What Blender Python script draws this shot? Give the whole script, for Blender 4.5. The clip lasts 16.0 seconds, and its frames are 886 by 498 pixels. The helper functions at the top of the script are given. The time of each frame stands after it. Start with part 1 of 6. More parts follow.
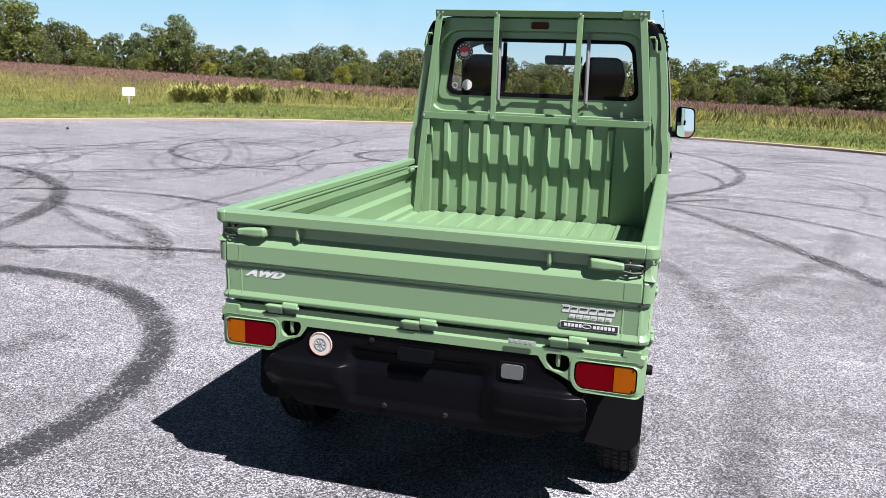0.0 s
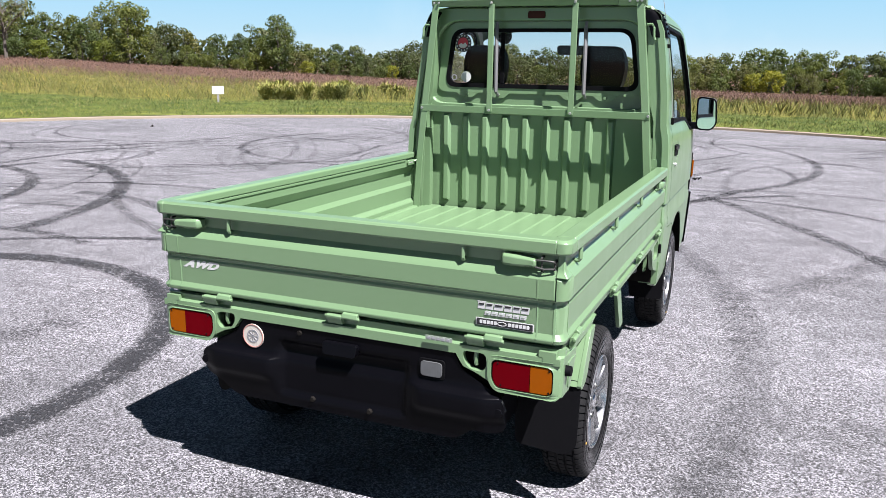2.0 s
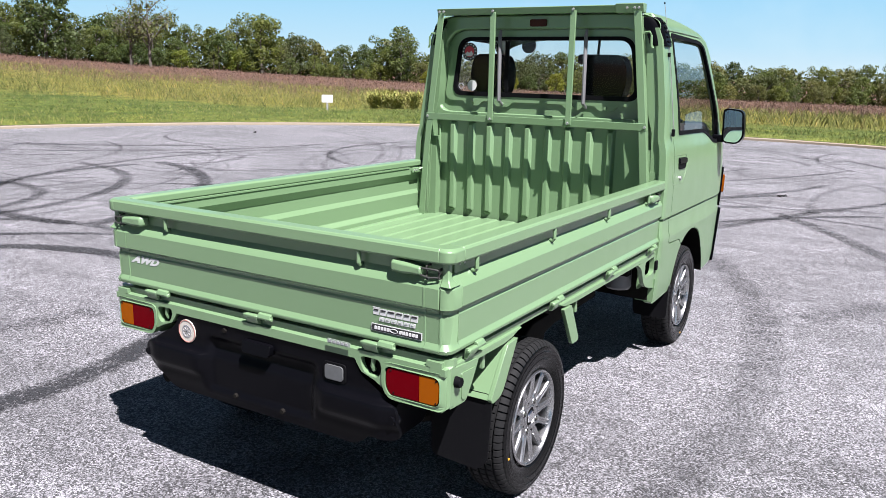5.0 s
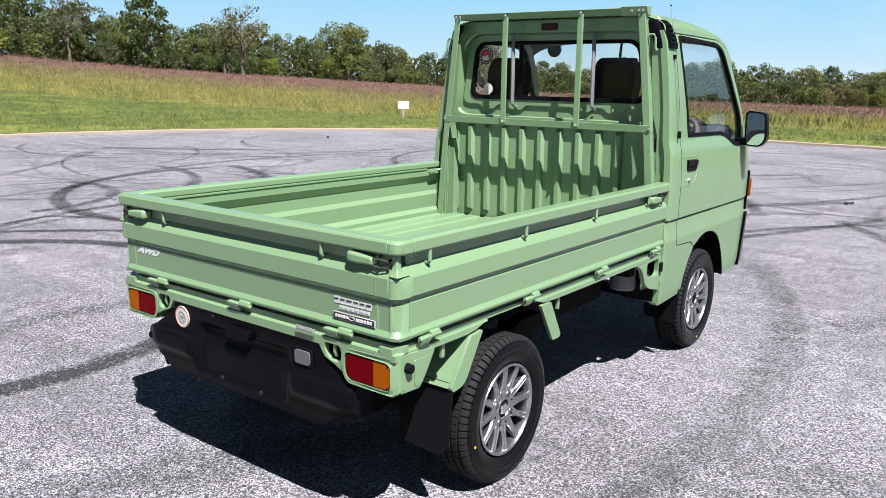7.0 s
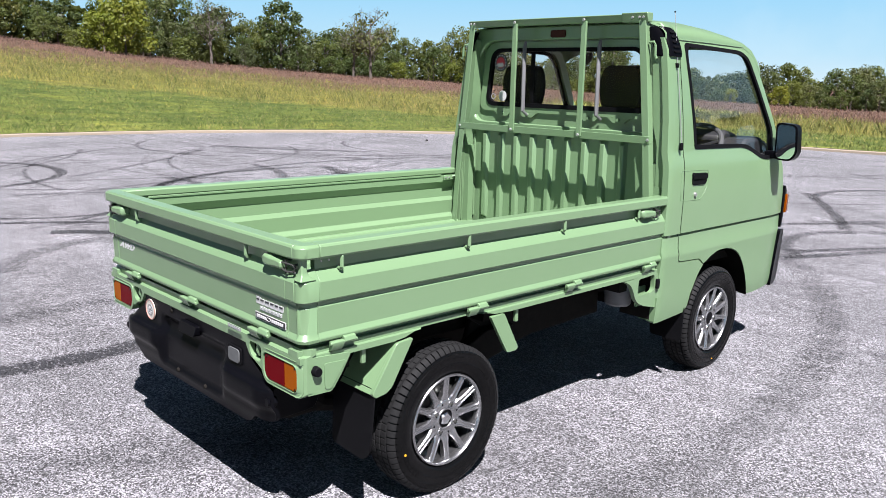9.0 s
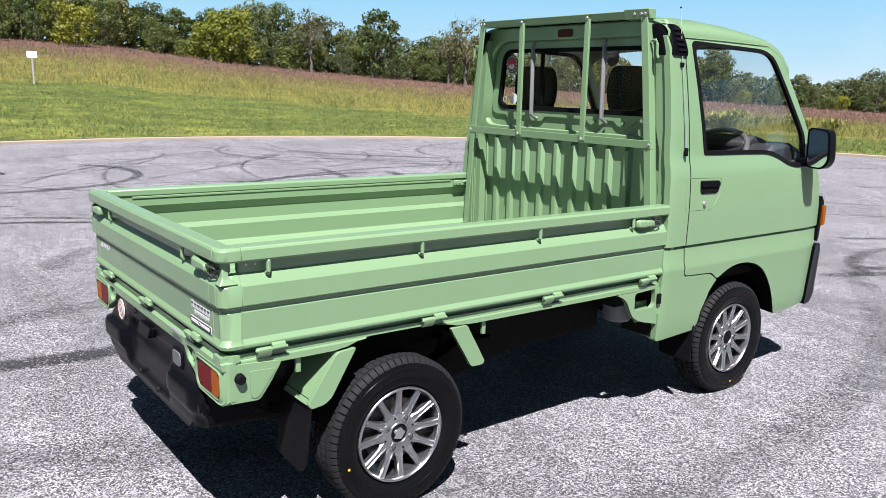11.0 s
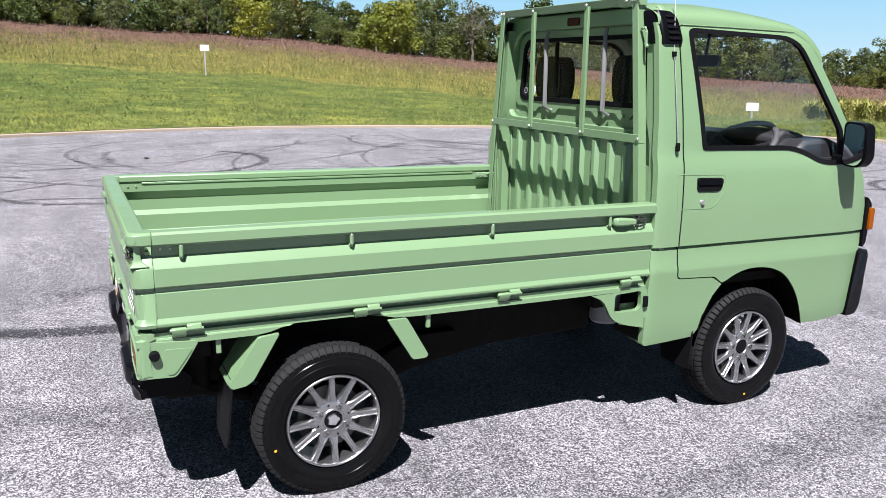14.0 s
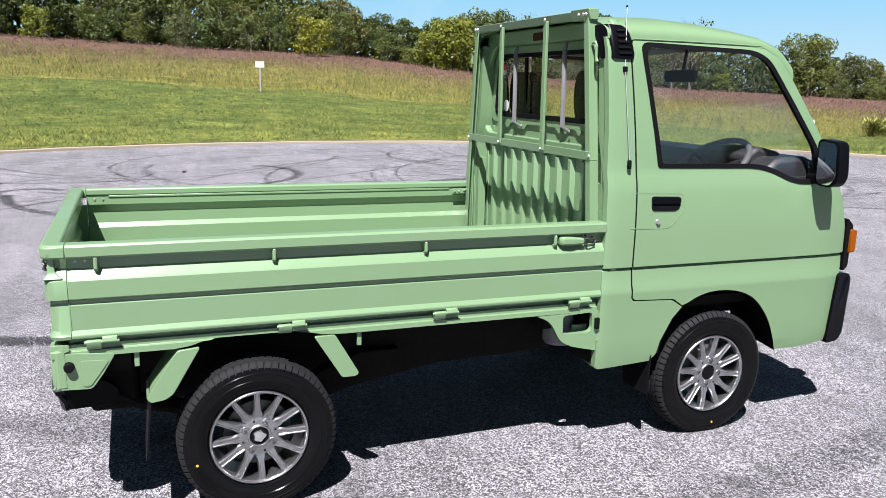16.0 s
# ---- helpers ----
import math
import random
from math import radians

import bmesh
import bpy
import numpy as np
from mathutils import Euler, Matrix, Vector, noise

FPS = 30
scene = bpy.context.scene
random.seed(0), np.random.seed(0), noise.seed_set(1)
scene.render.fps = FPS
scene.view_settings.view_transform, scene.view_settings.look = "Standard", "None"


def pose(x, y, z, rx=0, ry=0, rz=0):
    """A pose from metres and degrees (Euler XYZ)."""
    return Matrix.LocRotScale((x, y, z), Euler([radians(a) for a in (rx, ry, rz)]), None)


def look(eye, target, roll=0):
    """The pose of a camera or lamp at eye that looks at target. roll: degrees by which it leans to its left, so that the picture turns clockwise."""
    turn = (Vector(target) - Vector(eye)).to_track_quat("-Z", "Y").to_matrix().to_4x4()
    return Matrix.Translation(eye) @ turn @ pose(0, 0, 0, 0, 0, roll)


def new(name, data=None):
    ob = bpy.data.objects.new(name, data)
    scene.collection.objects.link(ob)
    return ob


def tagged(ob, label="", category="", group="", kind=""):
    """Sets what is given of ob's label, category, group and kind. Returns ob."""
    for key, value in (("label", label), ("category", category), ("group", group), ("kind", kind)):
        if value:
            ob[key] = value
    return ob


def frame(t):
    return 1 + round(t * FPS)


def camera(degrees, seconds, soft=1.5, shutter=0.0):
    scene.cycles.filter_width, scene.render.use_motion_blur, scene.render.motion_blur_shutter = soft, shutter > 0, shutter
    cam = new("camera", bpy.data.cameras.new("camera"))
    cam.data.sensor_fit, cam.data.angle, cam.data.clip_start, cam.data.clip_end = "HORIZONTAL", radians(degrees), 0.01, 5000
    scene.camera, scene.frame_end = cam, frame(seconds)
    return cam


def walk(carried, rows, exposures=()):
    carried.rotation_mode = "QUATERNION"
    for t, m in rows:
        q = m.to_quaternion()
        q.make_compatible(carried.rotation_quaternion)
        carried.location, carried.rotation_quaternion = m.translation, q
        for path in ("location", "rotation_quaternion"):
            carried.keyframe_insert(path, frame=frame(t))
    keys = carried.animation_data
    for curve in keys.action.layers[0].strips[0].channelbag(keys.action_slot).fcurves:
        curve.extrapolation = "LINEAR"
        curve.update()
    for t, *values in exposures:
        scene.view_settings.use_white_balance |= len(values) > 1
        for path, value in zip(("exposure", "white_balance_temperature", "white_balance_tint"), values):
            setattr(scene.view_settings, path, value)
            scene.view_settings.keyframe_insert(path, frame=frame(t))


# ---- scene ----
cam = camera(58.1, 16.0, soft=0.8)
PATH = [
    (0, (0.665, -2.861, 1.431), (0.14, -0.982, 0.989), 1.8),
    (0.5, (0.764, -2.784, 1.417), (0.19, -0.921, 0.968), 1.4),
    (1, (0.864, -2.73, 1.431), (0.238, -0.886, 0.974), 1.2),
    (1.5, (0.976, -2.687, 1.433), (0.293, -0.863, 0.977), 1.0),
    (2, (1.136, -2.64, 1.423), (0.391, -0.841, 0.966), 0.9),
    (2.5, (1.252, -2.609, 1.432), (0.451, -0.833, 0.979), 1.0),
    (3, (1.318, -2.564, 1.453), (0.47, -0.809, 1.006), 1.1),
    (3.5, (1.384, -2.497, 1.434), (0.5, -0.757, 0.995), 1.1),
    (4, (1.468, -2.448, 1.422), (0.549, -0.725, 0.991), 1.1),
    (4.2, (1.503, -2.424, 1.429), (0.569, -0.71, 0.995), 1.2),
    (6.3, (1.972, -2.3, 1.407), (0.852, -0.699, 0.979), 0.7),
    (6.5, (1.999, -2.29, 1.41), (0.866, -0.699, 0.98), 0.7),
    (7, (2.051, -2.244, 1.414), (0.87, -0.687, 0.989), 0.8),
    (7.5, (2.144, -2.132, 1.415), (0.906, -0.619, 0.991), 0.9),
    (8, (2.281, -2.041, 1.435), (0.98, -0.582, 1.008), 0.9),
    (8.5, (2.424, -1.934, 1.433), (1.067, -0.528, 1.008), 1.1),
    (9, (2.502, -1.839, 1.438), (1.095, -0.481, 1.017), 1.3),
    (9.2, (2.507, -1.789, 1.444), (1.084, -0.45, 1.017), 1.4),
    (11.3, (2.791, -1.345, 1.419), (1.2, -0.202, 1.012), 0.9),
    (11.5, (2.841, -1.308, 1.423), (1.231, -0.194, 1.014), 0.7),
    (12, (2.859, -1.225, 1.429), (1.213, -0.169, 1.008), 0.7),
    (12.5, (2.871, -1.093, 1.433), (1.19, -0.098, 1.002), 0.8),
    (13, (2.89, -0.996, 1.43), (1.175, -0.062, 0.998), 0.9),
    (13.5, (2.972, -0.88, 1.43), (1.228, -0.004, 0.996), 0.9),
    (14, (3.085, -0.763, 1.443), (1.324, 0.077, 1.003), 0.8),
    (14.5, (3.148, -0.658, 1.453), (1.376, 0.162, 1.019), 0.6),
    (15, (3.156, -0.556, 1.437), (1.375, 0.247, 1.01), 0.7),
    (15.5, (3.169, -0.418, 1.428), (1.369, 0.349, 1.012), 0.7),
    (16, (3.217, -0.344, 1.446), (1.392, 0.366, 1.042), 0.8),
]
walk(cam, [(t, look(eye, target, roll)) for t, eye, target, roll in PATH])

# ---- light ----
SUN_TO = Vector((0.55, -0.325, 1.0)).normalized()
world = bpy.data.worlds.new("sky")
scene.world = world
world.use_nodes = True
wn = world.node_tree
sky = wn.nodes.new("ShaderNodeTexSky")
sky.sky_type, sky.sun_disc = "NISHITA", False
sky.sun_elevation, sky.sun_rotation = math.asin(SUN_TO.z), math.atan2(SUN_TO.x, SUN_TO.y)
sky.altitude, sky.air_density, sky.dust_density, sky.ozone_density = 300, 1.0, 0.3, 1.5
tint = wn.nodes.new("ShaderNodeMix")
tint.data_type, tint.blend_type = "RGBA", "MULTIPLY"
tint.inputs[0].default_value, tint.inputs[7].default_value = 1.0, (1.0, 1.0, 1.04, 1)
wn.links.new(sky.outputs[0], tint.inputs[6])
wn.links.new(tint.outputs[2], wn.nodes["Background"].inputs[0])
wn.nodes["Background"].inputs[1].default_value = 0.0125
sun = new("sun", bpy.data.lights.new("sun", "SUN"))
sun.data.energy, sun.data.angle, sun.data.color = 5.0, radians(0.53), (0.99, 0.957, 0.998)
sun.matrix_world = look(SUN_TO * 50, (0, 0, 0))
scene.view_settings.exposure = 1.845


# ---- materials ----
def mat(name, colour, rough=0.5, metal=0.0, spec=0.5):
    m = bpy.data.materials.new(name)
    m.use_nodes = True
    b = m.node_tree.nodes["Principled BSDF"]
    b.inputs["Base Color"].default_value = (*colour, 1)
    b.inputs["Roughness"].default_value = rough
    b.inputs["Metallic"].default_value = metal
    b.inputs["Specular IOR Level"].default_value = spec
    return m


def node(m, kind, **inputs):
    n = m.node_tree.nodes.new("ShaderNode" + kind)
    for key, value in inputs.items():
        n.inputs[key.replace("_", " ")].default_value = value
    return n


def link(m, a, b):
    m.node_tree.links.new(a, b)


def bsdf(m):
    return m.node_tree.nodes["Principled BSDF"]


def coords(m):
    return node(m, "TexCoord").outputs["Object"]


def noise_tex(m, scale, detail=4.0, rough=0.55, vec=None):
    n = node(m, "TexNoise", Scale=scale, Detail=detail, Roughness=rough)
    link(m, vec or coords(m), n.inputs["Vector"])
    return n.outputs["Fac"]


def ramp(m, fac, stops):
    r = m.node_tree.nodes.new("ShaderNodeValToRGB")
    el = r.color_ramp.elements
    while len(el) < len(stops):
        el.new(0.5)
    for e, (p, c) in zip(el, stops):
        e.position = p
        e.color = (*c, 1) if len(c) == 3 else c
    link(m, fac, r.inputs[0])
    return r.outputs[0]


def grey(v):
    return (v, v, v)


def mix(m, fac, a, b, kind="MIX"):
    n = m.node_tree.nodes.new("ShaderNodeMix")
    n.data_type, n.blend_type = "RGBA", kind
    for sock, v in ((n.inputs[0], fac), (n.inputs[6], a), (n.inputs[7], b)):
        if isinstance(v, (int, float)):
            sock.default_value = v
        elif isinstance(v, tuple):
            sock.default_value = (*v, 1)
        else:
            link(m, v, sock)
    return n.outputs[2]


def maths(m, op, a, b=None):
    n = m.node_tree.nodes.new("ShaderNodeMath")
    n.operation = op
    for sock, v in zip(n.inputs, (a, b)):
        if v is None:
            continue
        if isinstance(v, (int, float)):
            sock.default_value = v
        else:
            link(m, v, sock)
    return n.outputs[0]


def bump(m, height, strength=0.3, distance=0.01):
    n = node(m, "Bump", Strength=strength, Distance=distance)
    link(m, height, n.inputs["Height"])
    link(m, n.outputs[0], bsdf(m).inputs["Normal"])


def make_paint(name, colour, rough=0.3):
    m = mat(name, colour, rough, spec=0.5)
    dust = ramp(m, noise_tex(m, 3.0, 6, 0.6), [(0.3, grey(0)), (0.75, grey(1))])
    fine = noise_tex(m, 7.0, 4)
    c = mix(m, maths(m, "MULTIPLY", dust, 0.06), colour, tuple(0.75 * v + 0.10 for v in colour))
    link(m, c, bsdf(m).inputs["Base Color"])
    r = ramp(m, fine, [(0.25, grey(rough)), (0.8, grey(rough + 0.06))])
    link(m, r, bsdf(m).inputs["Roughness"])
    bsdf(m).inputs["Coat Weight"].default_value = 0.20
    bsdf(m).inputs["Coat Roughness"].default_value = 0.020
    return m


def make_rough(name, a, b, scale, rough=0.7, strength=0.2, metal=0.0, distance=0.003):
    m = mat(name, a, rough, metal)
    f = noise_tex(m, scale, 5, 0.6)
    wide = noise_tex(m, scale * 0.08, 3, 0.6)
    c = mix(m, f, a, b)
    c = mix(m, maths(m, "MULTIPLY", wide, 0.35), c, tuple(0.6 * v for v in a))
    link(m, c, bsdf(m).inputs["Base Color"])
    if strength:
        bump(m, f, strength, distance)
    return m


def make_glass(name, tint, rough=0.0, face=0.06):
    m = bpy.data.materials.new(name)
    m.use_nodes = True
    nt = m.node_tree
    nt.nodes.remove(nt.nodes["Principled BSDF"])
    clear = node(m, "BsdfTransparent", Color=(*tint, 1))
    gloss = node(m, "BsdfGlossy", Roughness=rough)
    lw = node(m, "LayerWeight", Blend=0.5)
    fres = maths(m, "ADD", maths(m, "MULTIPLY", maths(m, "POWER", lw.outputs["Facing"], 5.0), 0.85), face)
    ms = nt.nodes.new("ShaderNodeMixShader")
    link(m, fres, ms.inputs[0])
    link(m, clear.outputs[0], ms.inputs[1])
    link(m, gloss.outputs[0], ms.inputs[2])
    link(m, ms.outputs[0], nt.nodes["Material Output"].inputs[0])
    return m


GREEN = make_paint("green_paint", (0.106, 0.173, 0.088))
BLACK = make_rough("black_plastic", (0.0014, 0.0014, 0.0022), (0.0030, 0.0030, 0.0040), 260, 0.30, 0.06)
TRIM = make_rough("black_rubber_trim", (0.003, 0.003, 0.0038), (0.006, 0.006, 0.0065), 120, 0.55, 0.1)
CHASSIS = make_rough("chassis_black", (0.006, 0.0058, 0.0055), (0.016, 0.014, 0.012), 30, 0.75, 0.4)
RUBBER = make_rough("dressed_tyre_sidewall", (0.0022, 0.0022, 0.0024), (0.0035, 0.0035, 0.0035), 90, 0.17, 0.05)
TREAD = make_rough("tyre_tread", (0.006, 0.006, 0.0066), (0.013, 0.013, 0.013), 140, 0.75, 0.3)
ALLOY = make_rough("gunmetal_alloy", (0.33, 0.33, 0.335), (0.42, 0.42, 0.425), 60, 0.27, 0.03, metal=0.95)
RIMDARK = make_rough("dark_alloy_rim", (0.13, 0.13, 0.135), (0.19, 0.19, 0.195), 60, 0.32, 0.03, metal=0.9)
CHROME = mat("chrome", (0.75, 0.75, 0.76), 0.12, 1.0)
STEEL = make_rough("galvanised_steel", (0.35, 0.35, 0.34), (0.5, 0.5, 0.48), 80, 0.4, 0.05, metal=0.8)
REARGLASS = make_glass("rear_window_glass", (0.90, 0.92, 0.915), face=0.025)
INTERIOR = make_rough("interior_vinyl", (0.010, 0.010, 0.012), (0.019, 0.019, 0.021), 150, 0.5, 0.2)
SEATCLOTH = make_rough("black_seat_vinyl", (0.0035, 0.0035, 0.004), (0.007, 0.007, 0.008), 220, 0.45, 0.3)
for soft_black in (BLACK, TRIM, CHASSIS, RUBBER, SEATCLOTH):
    bsdf(soft_black).inputs["Specular IOR Level"].default_value = 0.035
bsdf(RUBBER).inputs["Specular IOR Level"].default_value = 0.12
bsdf(TREAD).inputs["Specular IOR Level"].default_value = 0.15
bsdf(BLACK).inputs["Specular IOR Level"].default_value = 0.06
WHITE = make_rough("white_print", (0.43, 0.43, 0.425), (0.46, 0.46, 0.455), 40, 0.45, 0.0)
DARKSTEEL = make_rough("dull_wire", (0.06, 0.06, 0.055), (0.12, 0.12, 0.11), 80, 0.45, 0.05, metal=0.7)
SILVER = make_rough("silver_print", (0.36, 0.36, 0.36), (0.42, 0.42, 0.42), 90, 0.35, 0.0)
DARKPRINT = mat("black_print", (0.012, 0.012, 0.013), 0.35)
REDPRINT = mat("red_print", (0.36, 0.014, 0.026), 0.4)
CREAM = make_rough("cream_sticker", (0.40, 0.37, 0.325), (0.43, 0.40, 0.355), 120, 0.45, 0.0)
PINK = mat("pink_print", (0.33, 0.15, 0.125), 0.5)
FADED = make_rough("faded_print", (0.17, 0.205, 0.165), (0.23, 0.265, 0.22), 300, 0.5, 0.0)
YELLOWDOT = mat("yellow_paint_dot", (0.50, 0.27, 0.01), 0.5)
GLASS = make_glass("window_glass", (0.985, 0.995, 0.99), face=0.08)
LINING = make_rough("pale_headlining", (0.28, 0.28, 0.275), (0.35, 0.35, 0.34), 60, 0.8, 0.1)
CANISTER = make_rough("grey_canister", (0.10, 0.10, 0.104), (0.15, 0.15, 0.152), 60, 0.6, 0.1)
WHEELGREY = make_rough("dark_grey_vinyl", (0.045, 0.045, 0.048), (0.065, 0.065, 0.068), 120, 0.5, 0.1)
GREYPLASTIC = make_rough("grey_plastic", (0.18, 0.18, 0.19), (0.24, 0.24, 0.25), 100, 0.5, 0.1)
MIRROR = mat("mirror_glass", (0.9, 0.9, 0.92), 0.02, 1.0)


def make_lens(name, colour, rough=0.22):
    m = mat(name, colour, rough, spec=0.03)
    w = node(m, "TexWave", Scale=60.0, Distortion=0.0, Detail=0.0)
    w.bands_direction = "X"
    link(m, coords(m), w.inputs["Vector"])
    bump(m, w.outputs["Fac"], 0.06, 0.001)
    c = mix(m, noise_tex(m, 30, 3), colour, tuple(0.75 * v for v in colour))
    link(m, c, bsdf(m).inputs["Base Color"])
    bsdf(m).inputs["Coat Weight"].default_value = 0.015
    return m


REDLENS = make_lens("red_lens", (0.085, 0.0001, 0.0022))
AMBERLENS = make_lens("amber_lens", (0.21, 0.052, 0.002))
CLEARLENS = make_lens("clear_lens", (0.085, 0.088, 0.09), 0.08)
BROWNLENS = make_lens("dull_brown_lens", (0.05, 0.018, 0.014))


def make_asphalt():
    m = mat("worn_asphalt", (0.2, 0.2, 0.2), 0.8, spec=0.75)
    at = coords(m)
    v = node(m, "TexVoronoi", Scale=205.0, Randomness=1.0)
    link(m, at, v.inputs["Vector"])
    gap = node(m, "TexVoronoi", Scale=205.0, Randomness=1.0)
    gap.feature = "DISTANCE_TO_EDGE"
    link(m, at, gap.inputs["Vector"])
    v2 = node(m, "TexVoronoi", Scale=125.0, Randomness=1.0)
    link(m, at, v2.inputs["Vector"])
    sep = node(m, "SeparateColor")
    link(m, v.outputs["Color"], sep.inputs[0])
    sep2 = node(m, "SeparateColor")
    link(m, v2.outputs["Color"], sep2.inputs[0])
    stone = ramp(m, sep.outputs[0], [(0.0, (0.03, 0.029, 0.032)), (0.26, (0.055, 0.054, 0.058)), (0.36, (0.33, 0.323, 0.34)), (0.7, (0.56, 0.548, 0.57)), (1.0, (0.90, 0.885, 0.90))])
    joint = ramp(m, gap.outputs["Distance"], [(0.0, grey(0.22)), (0.10, grey(0.95)), (0.3, grey(1.0))])
    c = mix(m, 1.0, stone, joint, "MULTIPLY")
    big = ramp(m, sep2.outputs[1], [(0.0, grey(0.20)), (0.18, grey(0.28)), (0.26, grey(0.95)), (1.0, grey(1.15))])
    c = mix(m, 1.0, c, big, "MULTIPLY")
    pits = ramp(m, noise_tex(m, 95.0, 4, 0.7, at), [(0.38, grey(0.40)), (0.48, grey(1.0)), (0.7, grey(1.1))])
    c = mix(m, 1.0, c, pits, "MULTIPLY")
    patch = ramp(m, noise_tex(m, 0.55, 6, 0.62, at), [(0.30, grey(0.70)), (0.5, grey(1.0)), (0.68, grey(1.22))])
    c = mix(m, 1.0, c, patch, "MULTIPLY")
    mid = ramp(m, noise_tex(m, 7.0, 5, 0.65, at), [(0.3, grey(0.72)), (0.7, grey(1.2))])
    c = mix(m, 1.0, c, mid, "MULTIPLY")
    # worn bands where cars have turned and slid
    turn = node(m, "Mapping", Rotation=(0, 0, radians(33)), Scale=(0.42, 2.6, 1.0))
    link(m, at, turn.inputs["Vector"])
    bands = ramp(m, noise_tex(m, 1.0, 4, 0.6, turn.outputs[0]), [(0.33, grey(0.76)), (0.5, grey(1.02)), (0.66, grey(1.17))])
    c = mix(m, 1.0, c, bands, "MULTIPLY")
    c = mix(m, 1.0, c, (0.405, 0.401, 0.415), "MULTIPLY")
    link(m, c, bsdf(m).inputs["Base Color"])
    h = maths(m, "ADD", maths(m, "MULTIPLY", pits, 0.9), maths(m, "MULTIPLY", v2.outputs["Distance"], -0.8))
    bump(m, h, 0.55, 0.006)
    return m


ASPHALT = make_asphalt()


def make_mark():
    m = mat("tyre_mark_rubber", (0.014, 0.014, 0.016), 0.7)
    uv = node(m, "UVMap")
    uv.uv_map = "UVMap"
    sep = node(m, "SeparateXYZ")
    link(m, uv.outputs[0], sep.inputs[0])
    u = sep.outputs[0]
    edge = maths(m, "ABSOLUTE", maths(m, "SUBTRACT", u, 0.5))
    soft = ramp(m, edge, [(0.10, grey(1.0)), (0.30, grey(0.75)), (0.5, grey(0.0))])
    at = coords(m)
    grain = ramp(m, noise_tex(m, 62.0, 4, 0.75, at), [(0.41, grey(0.06)), (0.57, grey(1.0))])
    grain = maths(m, "MULTIPLY", grain, ramp(m, noise_tex(m, 9.0, 4, 0.7, at), [(0.34, grey(0.45)), (0.58, grey(1.0))]))
    fade = ramp(m, noise_tex(m, 1.3, 4, 0.6, at), [(0.30, grey(0.45)), (0.60, grey(1.0))])
    lines = node(m, "TexWave", Scale=1.6, Distortion=0.4, Detail=1.0)
    lines.bands_direction = "X"
    link(m, uv.outputs[0], lines.inputs["Vector"])
    tread = ramp(m, lines.outputs["Fac"], [(0.0, grey(0.86)), (0.6, grey(1.0))])
    strength = node(m, "Attribute")
    strength.attribute_type, strength.attribute_name = "OBJECT", "strength"
    a = maths(m, "MULTIPLY", maths(m, "MULTIPLY", soft, grain), maths(m, "MULTIPLY", fade, tread))
    a = maths(m, "MULTIPLY", a, maths(m, "MULTIPLY", strength.outputs["Fac"], 1.55))
    link(m, a, bsdf(m).inputs["Alpha"])
    return m


MARK = make_mark()


def make_field():
    m = mat("field_grass", (0.1, 0.15, 0.03), 0.9, spec=0.1)
    zone = node(m, "Attribute")
    zone.attribute_name = "zone"
    at = coords(m)
    broad = noise_tex(m, 0.16, 5, 0.65, at)
    fine = noise_tex(m, 1.6, 6, 0.75, at)
    blades = noise_tex(m, 14.0, 4, 0.7, at)
    z = maths(m, "ADD", zone.outputs["Fac"], maths(m, "MULTIPLY", maths(m, "SUBTRACT", broad, 0.5), 0.5))
    base = ramp(m, z, [(0.02, (0.29, 0.34, 0.085)), (0.07, (0.195, 0.25, 0.062)), (0.30, (0.165, 0.215, 0.058)), (0.42, (0.30, 0.30, 0.08)), (0.58, (0.27, 0.235, 0.085)), (0.70, (0.23, 0.155, 0.11)), (0.95, (0.21, 0.125, 0.10))])
    vary = ramp(m, fine, [(0.32, grey(0.58)), (0.52, grey(1.0)), (0.7, grey(1.32))])
    base = mix(m, 1.0, base, grey(0.44), "MULTIPLY")
    streak = ramp(m, noise_tex(m, 0.6, 5, 0.7, at), [(0.34, (0.62, 0.72, 0.66)), (0.5, (1.0, 1.0, 1.0)), (0.66, (1.5, 1.32, 1.1))])
    base = mix(m, 1.0, base, streak, "MULTIPLY")
    c = mix(m, 1.0, base, vary, "MULTIPLY")
    bl = ramp(m, blades, [(0.3, grey(0.5)), (0.7, grey(1.4))])
    c = mix(m, 1.0, c, bl, "MULTIPLY")
    tuft = ramp(m, noise_tex(m, 4.5, 5, 0.7, at), [(0.30, (0.66, 0.72, 0.7)), (0.5, (1.0, 1.0, 1.0)), (0.68, (1.25, 1.18, 1.05))])
    c = mix(m, 1.0, c, tuft, "MULTIPLY")
    bare = ramp(m, noise_tex(m, 0.45, 6, 0.7, at), [(0.66, grey(0)), (0.74, grey(1))])
    c = mix(m, maths(m, "MULTIPLY", bare, 0.5), c, (0.23, 0.17, 0.10))
    link(m, c, bsdf(m).inputs["Base Color"])
    bump(m, maths(m, "ADD", fine, blades), 0.9, 0.12)
    return m


FIELD = make_field()


